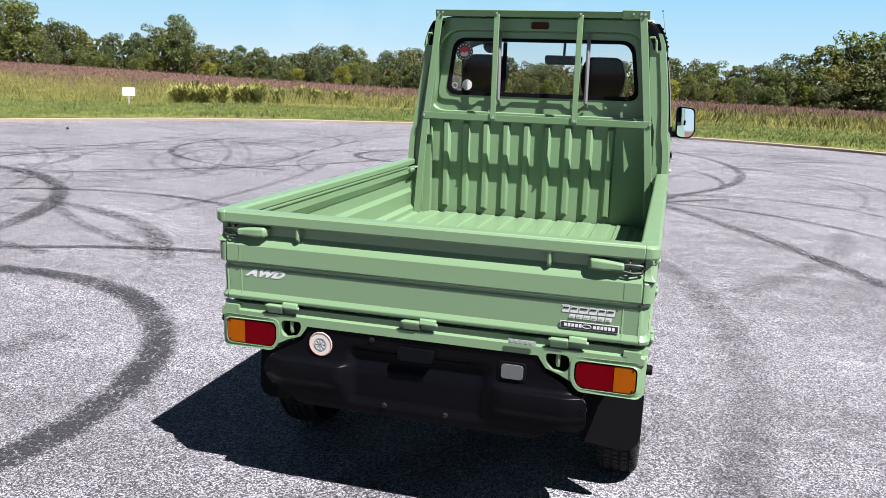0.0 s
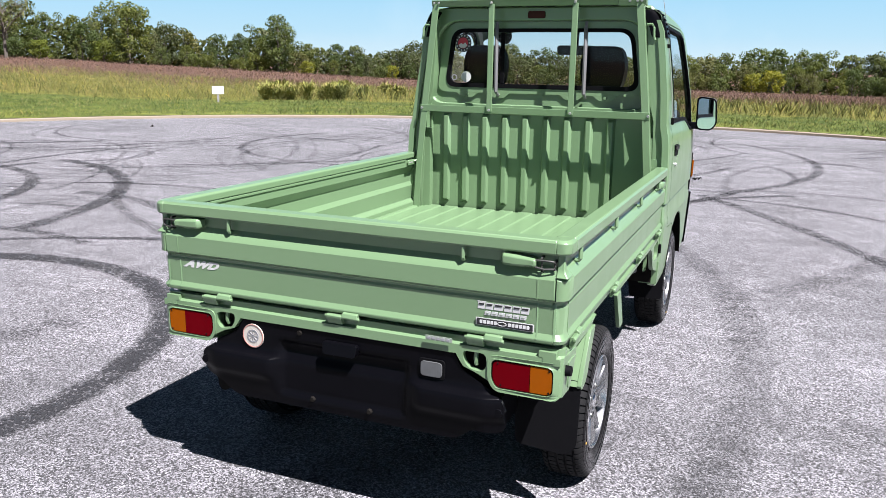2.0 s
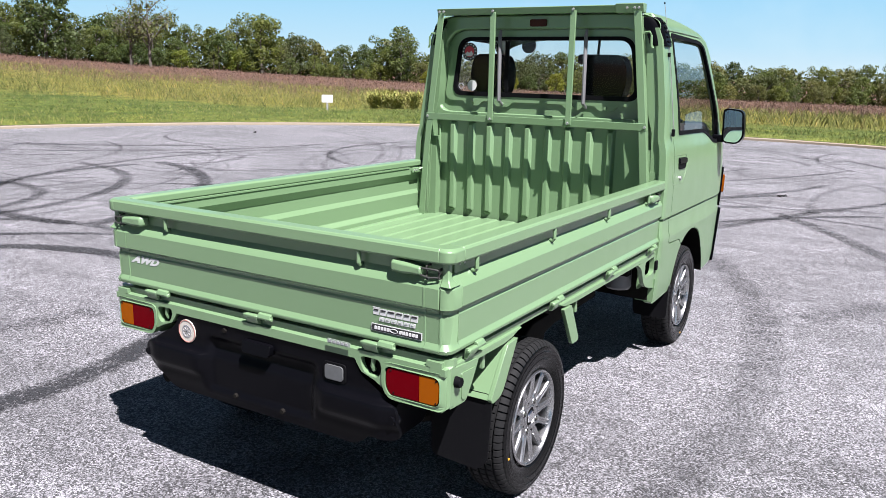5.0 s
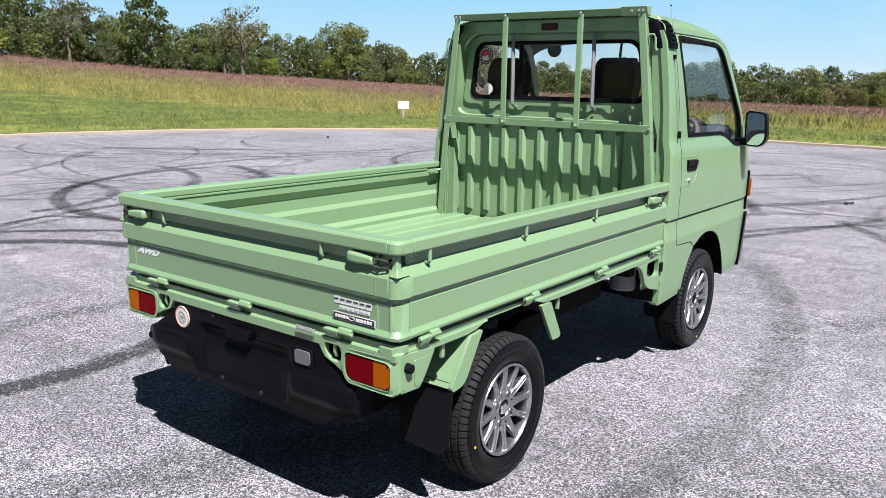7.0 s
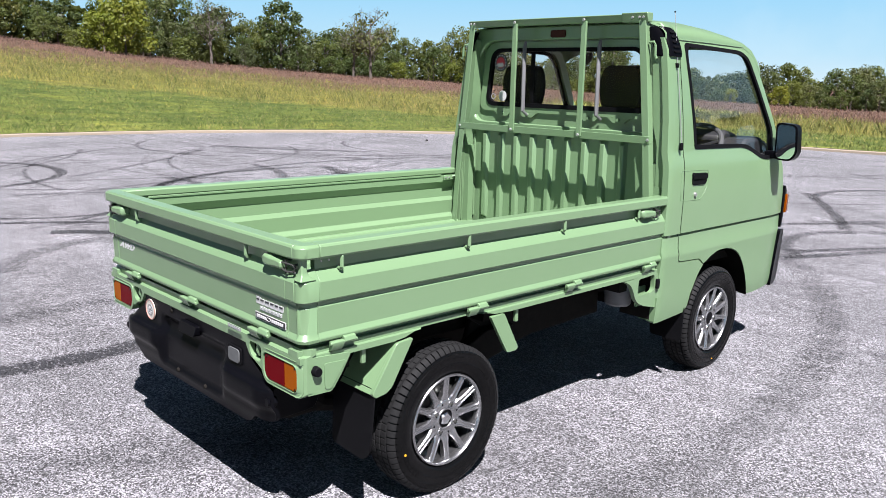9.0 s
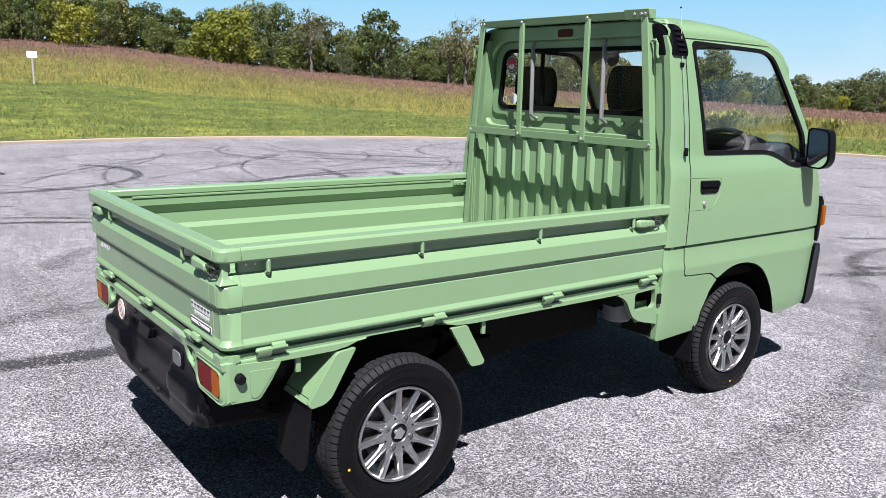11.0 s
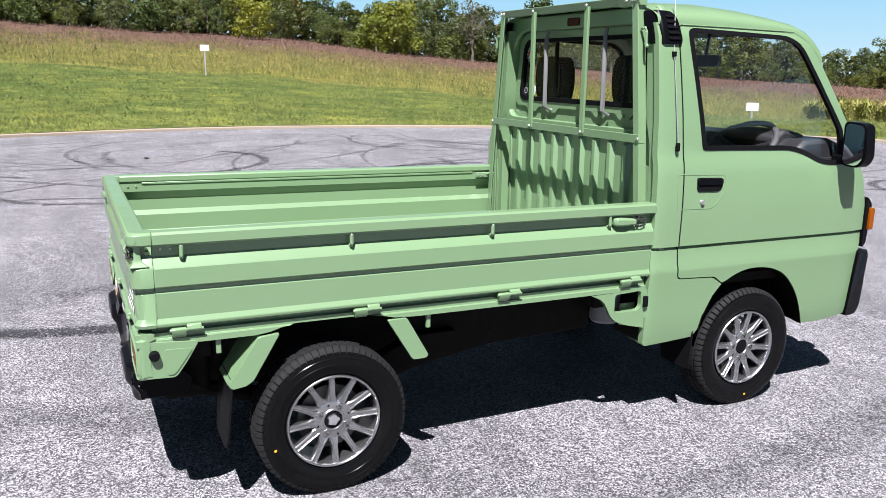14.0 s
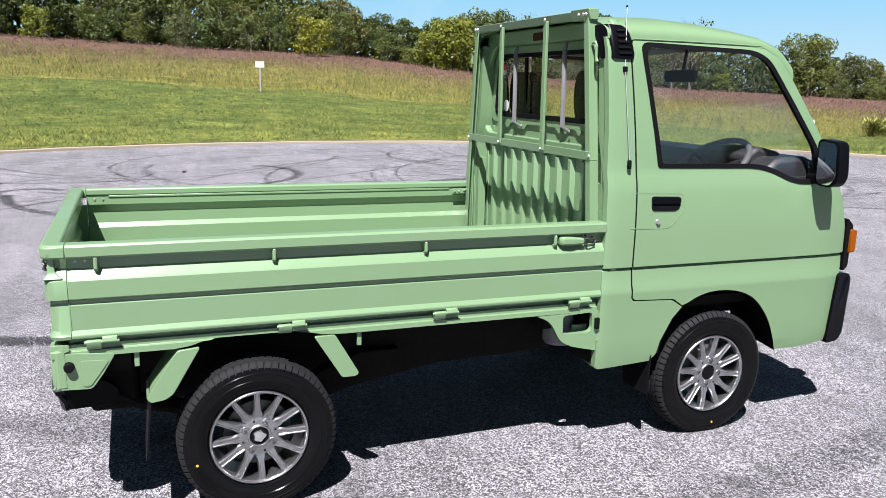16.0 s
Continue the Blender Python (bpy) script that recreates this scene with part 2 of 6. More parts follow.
def make_blades(name, stops, rough=0.6):
    m = mat(name, stops[0][1], rough, spec=0.2)
    geo = node(m, "NewGeometry")
    c = ramp(m, geo.outputs["Random Per Island"], stops)
    c = mix(m, 1.0, c, ramp(m, noise_tex(m, 0.55, 5, 0.7), [(0.3, (0.50, 0.60, 0.56)), (0.5, (1.0, 1.0, 1.0)), (0.68, (1.55, 1.36, 1.15))]), "MULTIPLY")
    c = mix(m, 1.0, c, ramp(m, noise_tex(m, 3.6, 5, 0.7), [(0.30, (0.38, 0.44, 0.43)), (0.5, (0.82, 0.84, 0.84)), (0.68, (1.25, 1.15, 1.0))]), "MULTIPLY")
    c = mix(m, 1.0, c, grey(0.53), "MULTIPLY")
    link(m, c, bsdf(m).inputs["Base Color"])
    bsdf(m).inputs["Subsurface Weight"].default_value = 0.0
    return m


LAWN = make_blades("lawn_blades", [(0.0, (0.10, 0.145, 0.034)), (0.5, (0.195, 0.25, 0.064)), (0.85, (0.30, 0.335, 0.10)), (1.0, (0.40, 0.35, 0.17))])
TALL = make_blades("tall_grass_blades", [(0.0, (0.13, 0.155, 0.042)), (0.35, (0.22, 0.235, 0.065)), (0.75, (0.35, 0.335, 0.095)), (1.0, (0.38, 0.31, 0.14))])
WEED = make_blades("weed_leaves", [(0.0, (0.26, 0.29, 0.07)), (0.5, (0.42, 0.43, 0.10)), (0.85, (0.55, 0.50, 0.14)), (1.0, (0.55, 0.40, 0.18))])
REDGRASS = make_blades("red_grass_blades", [(0.0, (0.16, 0.095, 0.08)), (0.5, (0.23, 0.14, 0.115)), (0.85, (0.28, 0.18, 0.14)), (1.0, (0.32, 0.25, 0.12))])


def make_leaf(name, a, b, c3):
    m = mat(name, a, 0.55, spec=0.3)
    geo = node(m, "NewGeometry")
    obj = node(m, "ObjectInfo")
    c = ramp(m, geo.outputs["Random Per Island"], [(0.0, a), (0.6, b), (1.0, c3)])
    tint = ramp(m, obj.outputs["Random"], [(0.0, (0.55, 0.64, 0.62)), (0.35, (0.85, 0.92, 0.85)), (0.65, (1.1, 1.05, 0.85)), (0.85, (1.35, 1.2, 0.8)), (1.0, (0.75, 0.82, 0.95))])
    c = mix(m, 1.0, c, tint, "MULTIPLY")
    c = mix(m, 1.0, c, (0.52, 0.53, 0.54), "MULTIPLY")
    link(m, c, bsdf(m).inputs["Base Color"])
    through_ = node(m, "BsdfTranslucent")
    link(m, mix(m, 1.0, c, (1.1, 1.15, 0.7), "MULTIPLY"), through_.inputs["Color"])
    ms = m.node_tree.nodes.new("ShaderNodeMixShader")
    ms.inputs[0].default_value = 0.45
    link(m, bsdf(m).outputs[0], ms.inputs[1])
    link(m, through_.outputs[0], ms.inputs[2])
    link(m, ms.outputs[0], m.node_tree.nodes["Material Output"].inputs[0])
    return m


LEAF = make_leaf("leaves_green", (0.098, 0.132, 0.036), (0.135, 0.172, 0.044), (0.185, 0.215, 0.055))
LEAFYELLOW = make_leaf("leaves_yellow_green", (0.20, 0.235, 0.026), (0.27, 0.29, 0.035), (0.34, 0.34, 0.05))
# darker leaf tone that gives the filler thicket its depth
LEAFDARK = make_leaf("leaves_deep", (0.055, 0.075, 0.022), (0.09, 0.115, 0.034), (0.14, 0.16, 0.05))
LEAFDULL = make_leaf("leaves_dull", (0.125, 0.145, 0.05), (0.17, 0.182, 0.066), (0.22, 0.222, 0.086))
BARK = make_rough("bark", (0.055, 0.044, 0.034), (0.12, 0.104, 0.088), 6, 0.9, 0.6, distance=0.03)
KERB = make_rough("weathered_concrete", (0.195, 0.152, 0.110), (0.235, 0.200, 0.155), 9, 0.9, 0.3)


# ---- mesh helpers ----
def finish(bm, sharp=32):
    bmesh.ops.recalc_face_normals(bm, faces=bm.faces[:])
    lim = radians(sharp)
    for f in bm.faces:
        f.smooth = True
    for e in bm.edges:
        if len(e.link_faces) != 2 or e.calc_face_angle(0) > lim:
            e.smooth = False


def mesh_object(name, bm, material, sharp=32):
    finish(bm, sharp)
    me = bpy.data.meshes.new(name)
    bm.to_mesh(me)
    bm.free()
    for m in (material if isinstance(material, (list, tuple)) else [material]):
        me.materials.append(m)
    return new(name, me)


def lerp_table(x, table):
    if x <= table[0][0]:
        return table[0][1]
    for (x0, y0), (x1, y1) in zip(table, table[1:]):
        if x <= x1:
            return y0 + (y1 - y0) * (x - x0) / (x1 - x0)
    return table[-1][1]


# ---- sky low over the horizon ----
def build_backdrop():
    m = bpy.data.materials.new("low_sky")
    m.use_nodes = True
    nt = m.node_tree
    nt.nodes.remove(nt.nodes["Principled BSDF"])
    sep = node(m, "SeparateXYZ")
    link(m, coords(m), sep.inputs[0])
    up = maths(m, "DIVIDE", sep.outputs[2], 270.0)
    thin = noise_tex(m, 0.0022, 5, 0.6)
    c = ramp(m, up, [(0.0, (0.49, 0.61, 0.69)), (0.22, (0.37, 0.56, 0.69)), (0.6, (0.26, 0.50, 0.69)), (1.0, (0.18, 0.42, 0.65))])
    c = mix(m, ramp(m, thin, [(0.52, grey(0)), (0.75, grey(0.22))]), c, (0.66, 0.74, 0.77))
    em = node(m, "Emission", Strength=0.395)
    link(m, c, em.inputs[0])
    link(m, em.outputs[0], nt.nodes["Material Output"].inputs[0])
    bm = bmesh.new()
    n = 96
    rows = [[bm.verts.new((1700 * math.cos(2 * math.pi * i / n), 1700 * math.sin(2 * math.pi * i / n), z)) for i in range(n)] for z in (-60, 270)]
    for i in range(n):
        k = (i + 1) % n
        bm.faces.new((rows[0][i], rows[0][k], rows[1][k], rows[1][i]))
    tagged(mesh_object("backdrop", bm, m), "pale blue clear sky low over the horizon", "sky", kind="structure")


build_backdrop()


# ---- ground ----
EYE0 = Vector((1.5, -1.5))
LOT = Vector((-2.5, 3.5))
LOT_R = 13.5


def kerb_radius(a):
    """Radius of the lot's edge round LOT; the lot opens out behind."""
    back = max(0.0, math.cos(a - radians(-50)) + 0.15) / 1.15
    return LOT_R + 38 * back ** 2


TREE_D = [(-180, 190), (-60, 195), (-13, 190), (20, 180), (44, 160), (56, 140), (66, 125), (75, 110), (98, 95), (140, 95), (180, 190)]
RISE_NEAR = [(-180, 0), (-60, -0.3), (-13, -0.35), (20, -0.35), (44, -0.2), (56, 0.2), (66, 0.6), (75, 1.0), (98, 1.3), (140, 1.2), (180, 0)]
RISE_FAR = [(-180, 0), (-60, -3.5), (-13, -5.0), (20, -3.4), (44, 0.1), (56, 1.7), (66, 3.3), (75, 4.9), (98, 5.8), (140, 5.5), (180, 0)]
RED_AT = [(-180, 0.3), (-13, 0.22), (20, 0.28), (40, 0.42), (66, 0.62), (98, 0.76), (140, 0.78), (180, 0.3)]
MOWN = [(-180, 8), (0, 6), (40, 9), (66, 16), (98, 21), (140, 21), (180, 8)]


def bearing(x, y):
    return math.degrees(math.atan2(-(x - EYE0.x), y - EYE0.y))


def beyond(x, y):
    d = Vector((x, y)) - LOT
    return d.length - kerb_radius(math.atan2(d.y, d.x))


def height(x, y):
    b, d = bearing(x, y), beyond(x, y)
    r = math.hypot(x - EYE0.x, y - EYE0.y)
    far, near, rise = lerp_table(b, TREE_D), lerp_table(b, RISE_NEAR), lerp_table(b, RISE_FAR)
    end = max(far - (r - d), 25.0)
    if d < 18:
        s = max(d, 0) / 18
        h = near * (0.35 * s + 0.65 * s * s)
    else:
        s = min((d - 18) / (end - 18), 1.3)
        h = near + (rise - near) * s
    lump = noise.noise(Vector((x * 0.11, y * 0.11, 0.3))) * 0.12 + noise.noise(Vector((x * 0.5, y * 0.5, 1.3))) * 0.04
    return 0.065 + h + lump * min(1, max(0, d - 1) / 5)


def zone_at(x, y):
    """0 mown, 0.5 tall grass, 1 red grass."""
    b, d = bearing(x, y), beyond(x, y)
    r = math.hypot(x - EYE0.x, y - EYE0.y)
    mown = lerp_table(b, MOWN)
    red = lerp_table(b, RED_AT) * lerp_table(b, TREE_D)
    if d < mown:
        return 0.28 * d / mown
    k = (r - (r - d) - mown) / max(red - (r - d) - mown, 1)
    return min(1.0, 0.42 + 0.3 * k)


def build_ground():
    steps = [0.16, 0.5, 1, 1.6, 2.3, 3, 4, 5, 6, 7.5, 9, 11, 13, 15, 17, 19, 21, 24, 27, 30, 34, 38, 43, 49, 56, 64, 73, 84, 96, 110, 130, 155, 190, 240, 320, 500, 900, 1650]
    n = 360
    verts, faces, zones = [], [], []
    for d in steps:
        for i in range(n):
            a = 2 * math.pi * i / n
            r = kerb_radius(a) + d
            x, y = LOT.x + r * math.cos(a), LOT.y + r * math.sin(a)
            verts.append((x, y, height(x, y)))
            zones.append(zone_at(x, y))
    for j in range(len(steps) - 1):
        for i in range(n):
            k = (i + 1) % n
            faces.append((j * n + i, (j + 1) * n + i, (j + 1) * n + k, j * n + k))
    me = bpy.data.meshes.new("ground")
    me.from_pydata(verts, [], faces)
    me.attributes.new("zone", "FLOAT", "POINT").data.foreach_set("value", zones)
    me.materials.append(FIELD)
    me.polygons.foreach_set("use_smooth", [True] * len(faces))
    tagged(new("ground", me), "grassy field sloping up from the lot to trees", "ground", kind="structure")
    # asphalt
    verts, faces = [(LOT.x, LOT.y, 0.0)], []
    for i in range(n):
        a = 2 * math.pi * i / n
        r = kerb_radius(a) + 0.02
        verts.append((LOT.x + r * math.cos(a), LOT.y + r * math.sin(a), 0.0))
    for i in range(n):
        faces.append((0, 1 + i, 1 + (i + 1) % n))
    me = bpy.data.meshes.new("road")
    me.from_pydata(verts, [], faces)
    me.materials.append(ASPHALT)
    tagged(new("road", me), "worn light grey asphalt lot with skid marks", "asphalt", kind="structure")
    # kerb
    prof = [(0.0, -0.05), (0.0, 0.048), (0.02, 0.058), (0.09, 0.062), (0.11, 0.055), (0.13, -0.05)]
    verts, faces = [], []
    n2 = 720
    for i in range(n2):
        a = 2 * math.pi * i / n2
        wob = 0.012 * noise.noise(Vector((i * 0.11, 0, 5)))
        for d, z in prof:
            r = kerb_radius(a) + d + wob
            verts.append((LOT.x + r * math.cos(a), LOT.y + r * math.sin(a), z + wob * 0.6))
    p = len(prof)
    for i in range(n2):
        for j in range(p - 1):
            a, b = i * p + j, ((i + 1) % n2) * p + j
            faces.append((a, b, b + 1, a + 1))
    me = bpy.data.meshes.new("kerb")
    me.from_pydata(verts, [], faces)
    me.materials.append(KERB)
    tagged(new("kerb", me), "low weathered concrete kerb round the lot", "kerb", kind="structure")


build_ground()


def tyre_mark(cx, cy, r, a0, a1, width=0.17, strength=0.8, squash=1.0, turn=0.0):
    n = max(8, int(abs(a1 - a0) / 3))
    bm = bmesh.new()
    uvl = bm.loops.layers.uv.new("UVMap")
    rows = []
    ct, st = math.cos(radians(turn)), math.sin(radians(turn))
    for i in range(n + 1):
        a = radians(a0 + (a1 - a0) * i / n)
        pts = []
        for rr in (r - width / 2, r + width / 2):
            px, py = rr * math.cos(a), rr * math.sin(a) * squash
            pts.append(bm.verts.new((cx + px * ct - py * st, cy + px * st + py * ct, 0.004)))
        rows.append(pts)
    for i in range(n):
        f = bm.faces.new((rows[i][0], rows[i][1], rows[i + 1][1], rows[i + 1][0]))
        for lp, uv in zip(f.loops, ((0, i), (1, i), (1, i + 1), (0, i + 1))):
            lp[uvl].uv = (uv[0], uv[1] * 0.2)
    ob = mesh_object("tyre_mark", bm, MARK)
    for f in ob.data.polygons:
        if f.normal.z < 0:
            ob.data.flip_normals()
            break
    ob["strength"] = strength
    return tagged(ob, "curved black skid mark on the asphalt", "skid mark", "skid marks on the lot")


# ---- the truck ----
CX, RAKE, BASE = -0.034, 0.012, Vector((-0.034, 0.95, 0.0))
truck = new("pickup_truck")
truck.location = BASE
tagged(truck, "small green flatbed pickup truck parked on worn asphalt", "truck")


def place(x, y, z):
    """From the truck's own measures (x from its middle, y from the rear axle, z level) to its base."""
    return Vector((x + CX, y, z - RAKE * (y + 0.6))) - BASE


def part(name, bm, material, parent, label="", rake=True, bevel=0.0, sharp=32):
    if rake:
        for v in bm.verts:
            v.co = place(*v.co)
    ob = mesh_object(name, bm, material, sharp)
    ob.parent = parent
    if label:
        tagged(ob, label)
    if bevel:
        mod = ob.modifiers.new("edges", "BEVEL")
        mod.width, mod.segments, mod.limit_method, mod.angle_limit = bevel, 2, "ANGLE", radians(40)
    return ob


def prism(profile, axis, a0, a1, bm=None):
    """A closed profile drawn out along an axis: along y the profile is (x, z), along x it is (y, z), along z (x, y)."""
    bm = bm or bmesh.new()
    def at(p, q, a):
        return {"y": (p, a, q), "x": (a, p, q), "z": (p, q, a)}[axis]
    e0 = [bm.verts.new(at(p, q, a0)) for p, q in profile]
    e1 = [bm.verts.new(at(p, q, a1)) for p, q in profile]
    n = len(profile)
    for i in range(n):
        bm.faces.new((e0[i], e0[(i + 1) % n], e1[(i + 1) % n], e1[i]))
    bm.faces.new(e0[::-1])
    bm.faces.new(e1)
    return bm


def box(x0, x1, y0, y1, z0, z1, bm=None):
    return prism([(x0, z0), (x1, z0), (x1, z1), (x0, z1)], "y", y0, y1, bm)


def tube(points, r, bm=None, seg=8, closed=False, flat=1.0):
    bm = bm or bmesh.new()
    pts = [Vector(p) for p in points]
    rings = []
    n = len(pts)
    for i, p in enumerate(pts):
        a = pts[i - 1] if (i > 0 or closed) else p
        b = pts[(i + 1) % n] if (i < n - 1 or closed) else p
        d = (b - a).normalized()
        s = d.cross(Vector((0, 0, 1)) if abs(d.z) < 0.9 else Vector((0, 1, 0))).normalized()
        t = d.cross(s)
        rr = r[i] if isinstance(r, (list, tuple)) else r
        rings.append([bm.verts.new(p + (s * math.cos(2 * math.pi * k / seg) + t * math.sin(2 * math.pi * k / seg) * flat) * rr) for k in range(seg)])
    m = n if closed else n - 1
    for i in range(m):
        A, B = rings[i], rings[(i + 1) % n]
        for k in range(seg):
            bm.faces.new((A[k], A[(k + 1) % seg], B[(k + 1) % seg], B[k]))
    if not closed:
        bm.faces.new(rings[0][::-1])
        bm.faces.new(rings[-1])
    return bm


def rounded(pts, r, seg=5):
    """A closed outline with its corners rounded; r is one radius or one a corner."""
    out, n = [], len(pts)
    for i, p in enumerate(pts):
        p, a, b = Vector(p), Vector(pts[i - 1]), Vector(pts[(i + 1) % n])
        rr = r[i] if isinstance(r, (list, tuple)) else r
        if rr <= 0:
            out.append(tuple(p))
            continue
        u, v = (a - p), (b - p)
        k = min(rr, u.length * 0.49, v.length * 0.49)
        s, e = p + u.normalized() * k, p + v.normalized() * k
        for j in range(seg + 1):
            t = j / seg
            out.append(tuple(s * (1 - t) ** 2 + p * 2 * t * (1 - t) + e * t * t))
    return out


def circle(cx, cy, r, n=20, ry=None):
    return [(cx + r * math.cos(2 * math.pi * i / n), cy + (ry or r) * math.sin(2 * math.pi * i / n)) for i in range(n)]


def plate(outer, holes, thick, fn, cu=(), cv=()):
    """A sheet with holes: outline in (u, v), fn(u, v, w) bends it into place, w from 0 (face) to thick (back)."""
    from mathutils.geometry import tessellate_polygon
    loops = [[Vector((u, v, 0)) for u, v in lp] for lp in (outer, *holes)]
    bm = bmesh.new()
    vs = [bm.verts.new(p) for lp in loops for p in lp]
    for tri in tessellate_polygon(loops):
        if len(set(tri)) == 3:
            try:
                bm.faces.new([vs[i] for i in tri])
            except ValueError:
                pass
    for v in cv:
        bmesh.ops.bisect_plane(bm, geom=bm.verts[:] + bm.edges[:] + bm.faces[:], plane_co=(0, v, 0), plane_no=(0, 1, 0), dist=1e-5)
    bmesh.ops.remove_doubles(bm, verts=bm.verts[:], dist=1e-5)
    if len(cv) > 3:
        # one clean strip between each pair of cuts
        def on_cut(e):
            a, b = e.verts[0].co.y, e.verts[1].co.y
            return abs(a - b) < 1e-5 and any(abs(a - v) < 2e-5 for v in cv)
        bmesh.ops.dissolve_edges(bm, edges=[e for e in bm.edges if len(e.link_faces) == 2 and not on_cut(e)], use_verts=False)
    for u in cu:
        bmesh.ops.bisect_plane(bm, geom=bm.verts[:] + bm.edges[:] + bm.faces[:], plane_co=(u, 0, 0), plane_no=(1, 0, 0), dist=1e-5)
    if thick:
        ex = bmesh.ops.extrude_face_region(bm, geom=bm.faces[:])
        for v in ex["geom"]:
            if isinstance(v, bmesh.types.BMVert):
                v.co.z = thick
    for v in bm.verts:
        v.co = Vector(fn(v.co.x, v.co.y, v.co.z))
    return bm


def ball(x, y, z, r, bm=None, sy=1.0):
    bm = bm or bmesh.new()
    bmesh.ops.create_uvsphere(bm, u_segments=10, v_segments=6, radius=r, matrix=Matrix.Translation((x, y, z)) @ Matrix.Diagonal((1, sy, 1, 1)))
    return bm


def bolt(x, y, z, axis, r=0.008, h=0.006, bm=None):
    bm = bm or bmesh.new()
    turn = {"x": Matrix.Rotation(radians(90), 4, "Y"), "y": Matrix.Rotation(radians(90), 4, "X"), "z": Matrix.Identity(4)}[axis]
    bmesh.ops.create_cone(bm, cap_ends=True, segments=8, radius1=r, radius2=r * 0.7, depth=h, matrix=Matrix.Translation((x, y, z)) @ turn)
    return bm


# -- load bed --
# pressed profile of a gate: distance out from the gate's middle line, level height
GATE_OUT = [(0.000, 0.668), (0.008, 0.672), (0.010, 0.682), (0.001, 0.698), (0.003, 0.776), (0.000, 0.782), (0.000, 0.792), (0.013, 0.798), (0.013, 0.854), (0.009, 0.861), (-0.012, 0.889), (-0.014, 0.924)]
LIP = [(0.014, 0.924), (0.018, 0.930), (0.018, 0.958), (0.012, 0.966), (-0.034, 0.966), (-0.040, 0.960), (-0.040, 0.938), (-0.034, 0.935)]
GATE_IN = [(-0.034, 0.893), (-0.012, 0.858), (-0.012, 0.806), (-0.026, 0.785), (-0.022, 0.715), (-0.044, 0.695), (-0.044, 0.668)]
GATE = GATE_OUT + LIP + GATE_IN


def side_gate(side):
    prof = [(side * (0.682 + d), z) for d, z in GATE]
    bm = prism(prof, "y", -0.552, 1.315)
    gate = part("side_gate", bm, GREEN, truck, "pressed green steel side gate of the bed", bevel=0.0025, sharp=16)
    # rear end that wraps the corner
    bm = bmesh.new()
    rows = []
    keep = GATE_OUT[:-2] + [(-0.010, 0.889)]
    for d, z in keep:
        r = 0.03
        ring = [(0.682 + d, -0.553), (0.682 + d, -0.604 - d + r)]
        ring += [(0.682 + d - r + r * math.cos(a), -0.604 - d + r - r * math.sin(a)) for a in (radians(25), radians(50), radians(75))]
        ring += [(0.682 + d - r, -0.604 - d), (0.664, -0.604 - d), (0.660, -0.553)]
        rows.append([bm.verts.new((side * x, y, z)) for x, y in ring])
    for A, B in zip(rows, rows[1:]):
        for k in range(len(A)):
            bm.faces.new((A[k], A[(k + 1) % len(A)], B[(k + 1) % len(A)], B[k]))
    bm.faces.new(rows[0])
    bm.faces.new(rows[-1][::-1])
    part("gate_corner", bm, GREEN, gate, bevel=0.002)
    bm = bmesh.new()
    lip = []
    for z, o in ((0.924, 0.014), (0.930, 0.018), (0.958, 0.018), (0.966, 0.010)):
        r = 0.03
        ring = [(0.682 + o, -0.553), (0.682 + o, -0.604 - o + r)]
        ring += [(0.682 + o - r + r * math.cos(a), -0.604 - o + r - r * math.sin(a)) for a in (radians(25), radians(50), radians(75))]
        ring += [(0.682 + o - r, -0.604 - o), (0.660, -0.604 - o), (0.642, -0.553)]
        lip.append([bm.verts.new((side * x, y, z)) for x, y in ring])
    for A, B in zip(lip, lip[1:]):
        for k in range(len(A)):
            bm.faces.new((A[k], A[(k + 1) % len(A)], B[(k + 1) % len(A)], B[k]))
    bm.faces.new(lip[0])
    bm.faces.new(lip[-1][::-1])
    part("lip_corner", bm, GREEN, gate, bevel=0.002)
    # post of the corner between lip and body
    bm = bmesh.new()
    foot = []
    for z, o in ((0.862, 0.006), (0.874, -0.004), (0.886, -0.009), (0.926, -0.009)):
        foot.append([bm.verts.new((side * x, y, z)) for x, y in ((0.660, -0.612 - o), (0.690 + o, -0.612 - o), (0.690 + o, -0.570 + 1.5 * o), (0.660, -0.570 + 1.5 * o))])
    for A, B in zip(foot, foot[1:]):
        for k in range(4):
            bm.faces.new((A[k], A[(k + 1) % 4], B[(k + 1) % 4], B[k]))
    bm.faces.new(foot[0])
    bm.faces.new(foot[-1][::-1])
    part("corner_bracket", bm, GREEN, gate, bevel=0.003)
    for y in (-0.528, -0.500):
        part("gate_rivet", bolt(side * 0.669, y, 0.910, "x", 0.0045, 0.004), STEEL, gate)
    # raised strip added to cast the seam's dark line, and rivets on the inner face
    part("inner_strip", box(side * 0.6435, side * 0.6490, -0.46, 1.200, 0.9250, 0.9345), GREEN, gate, bevel=0.0015)
    for y in (-0.520, -0.485):
        part("gate_rivet", bolt(side * 0.6465, y, 0.916, "x", 0.0055, 0.005), STEEL, gate)
    # weld seam line
    part("seam", box(side * 0.6825, side * 0.6855, -0.5535, -0.5500, 0.69, 0.785), GREEN, gate)
    for y in (-0.47, 0.064, 0.589, 1.10):
        rope_hook(gate, (side * 0.672, y), "x", side)
    for y in (-0.468, 0.115, 0.665, 1.215):
        hinge(gate, y, "x", side, w=0.044)
    latch(gate, (side * 0.674, 1.115), "x", side)
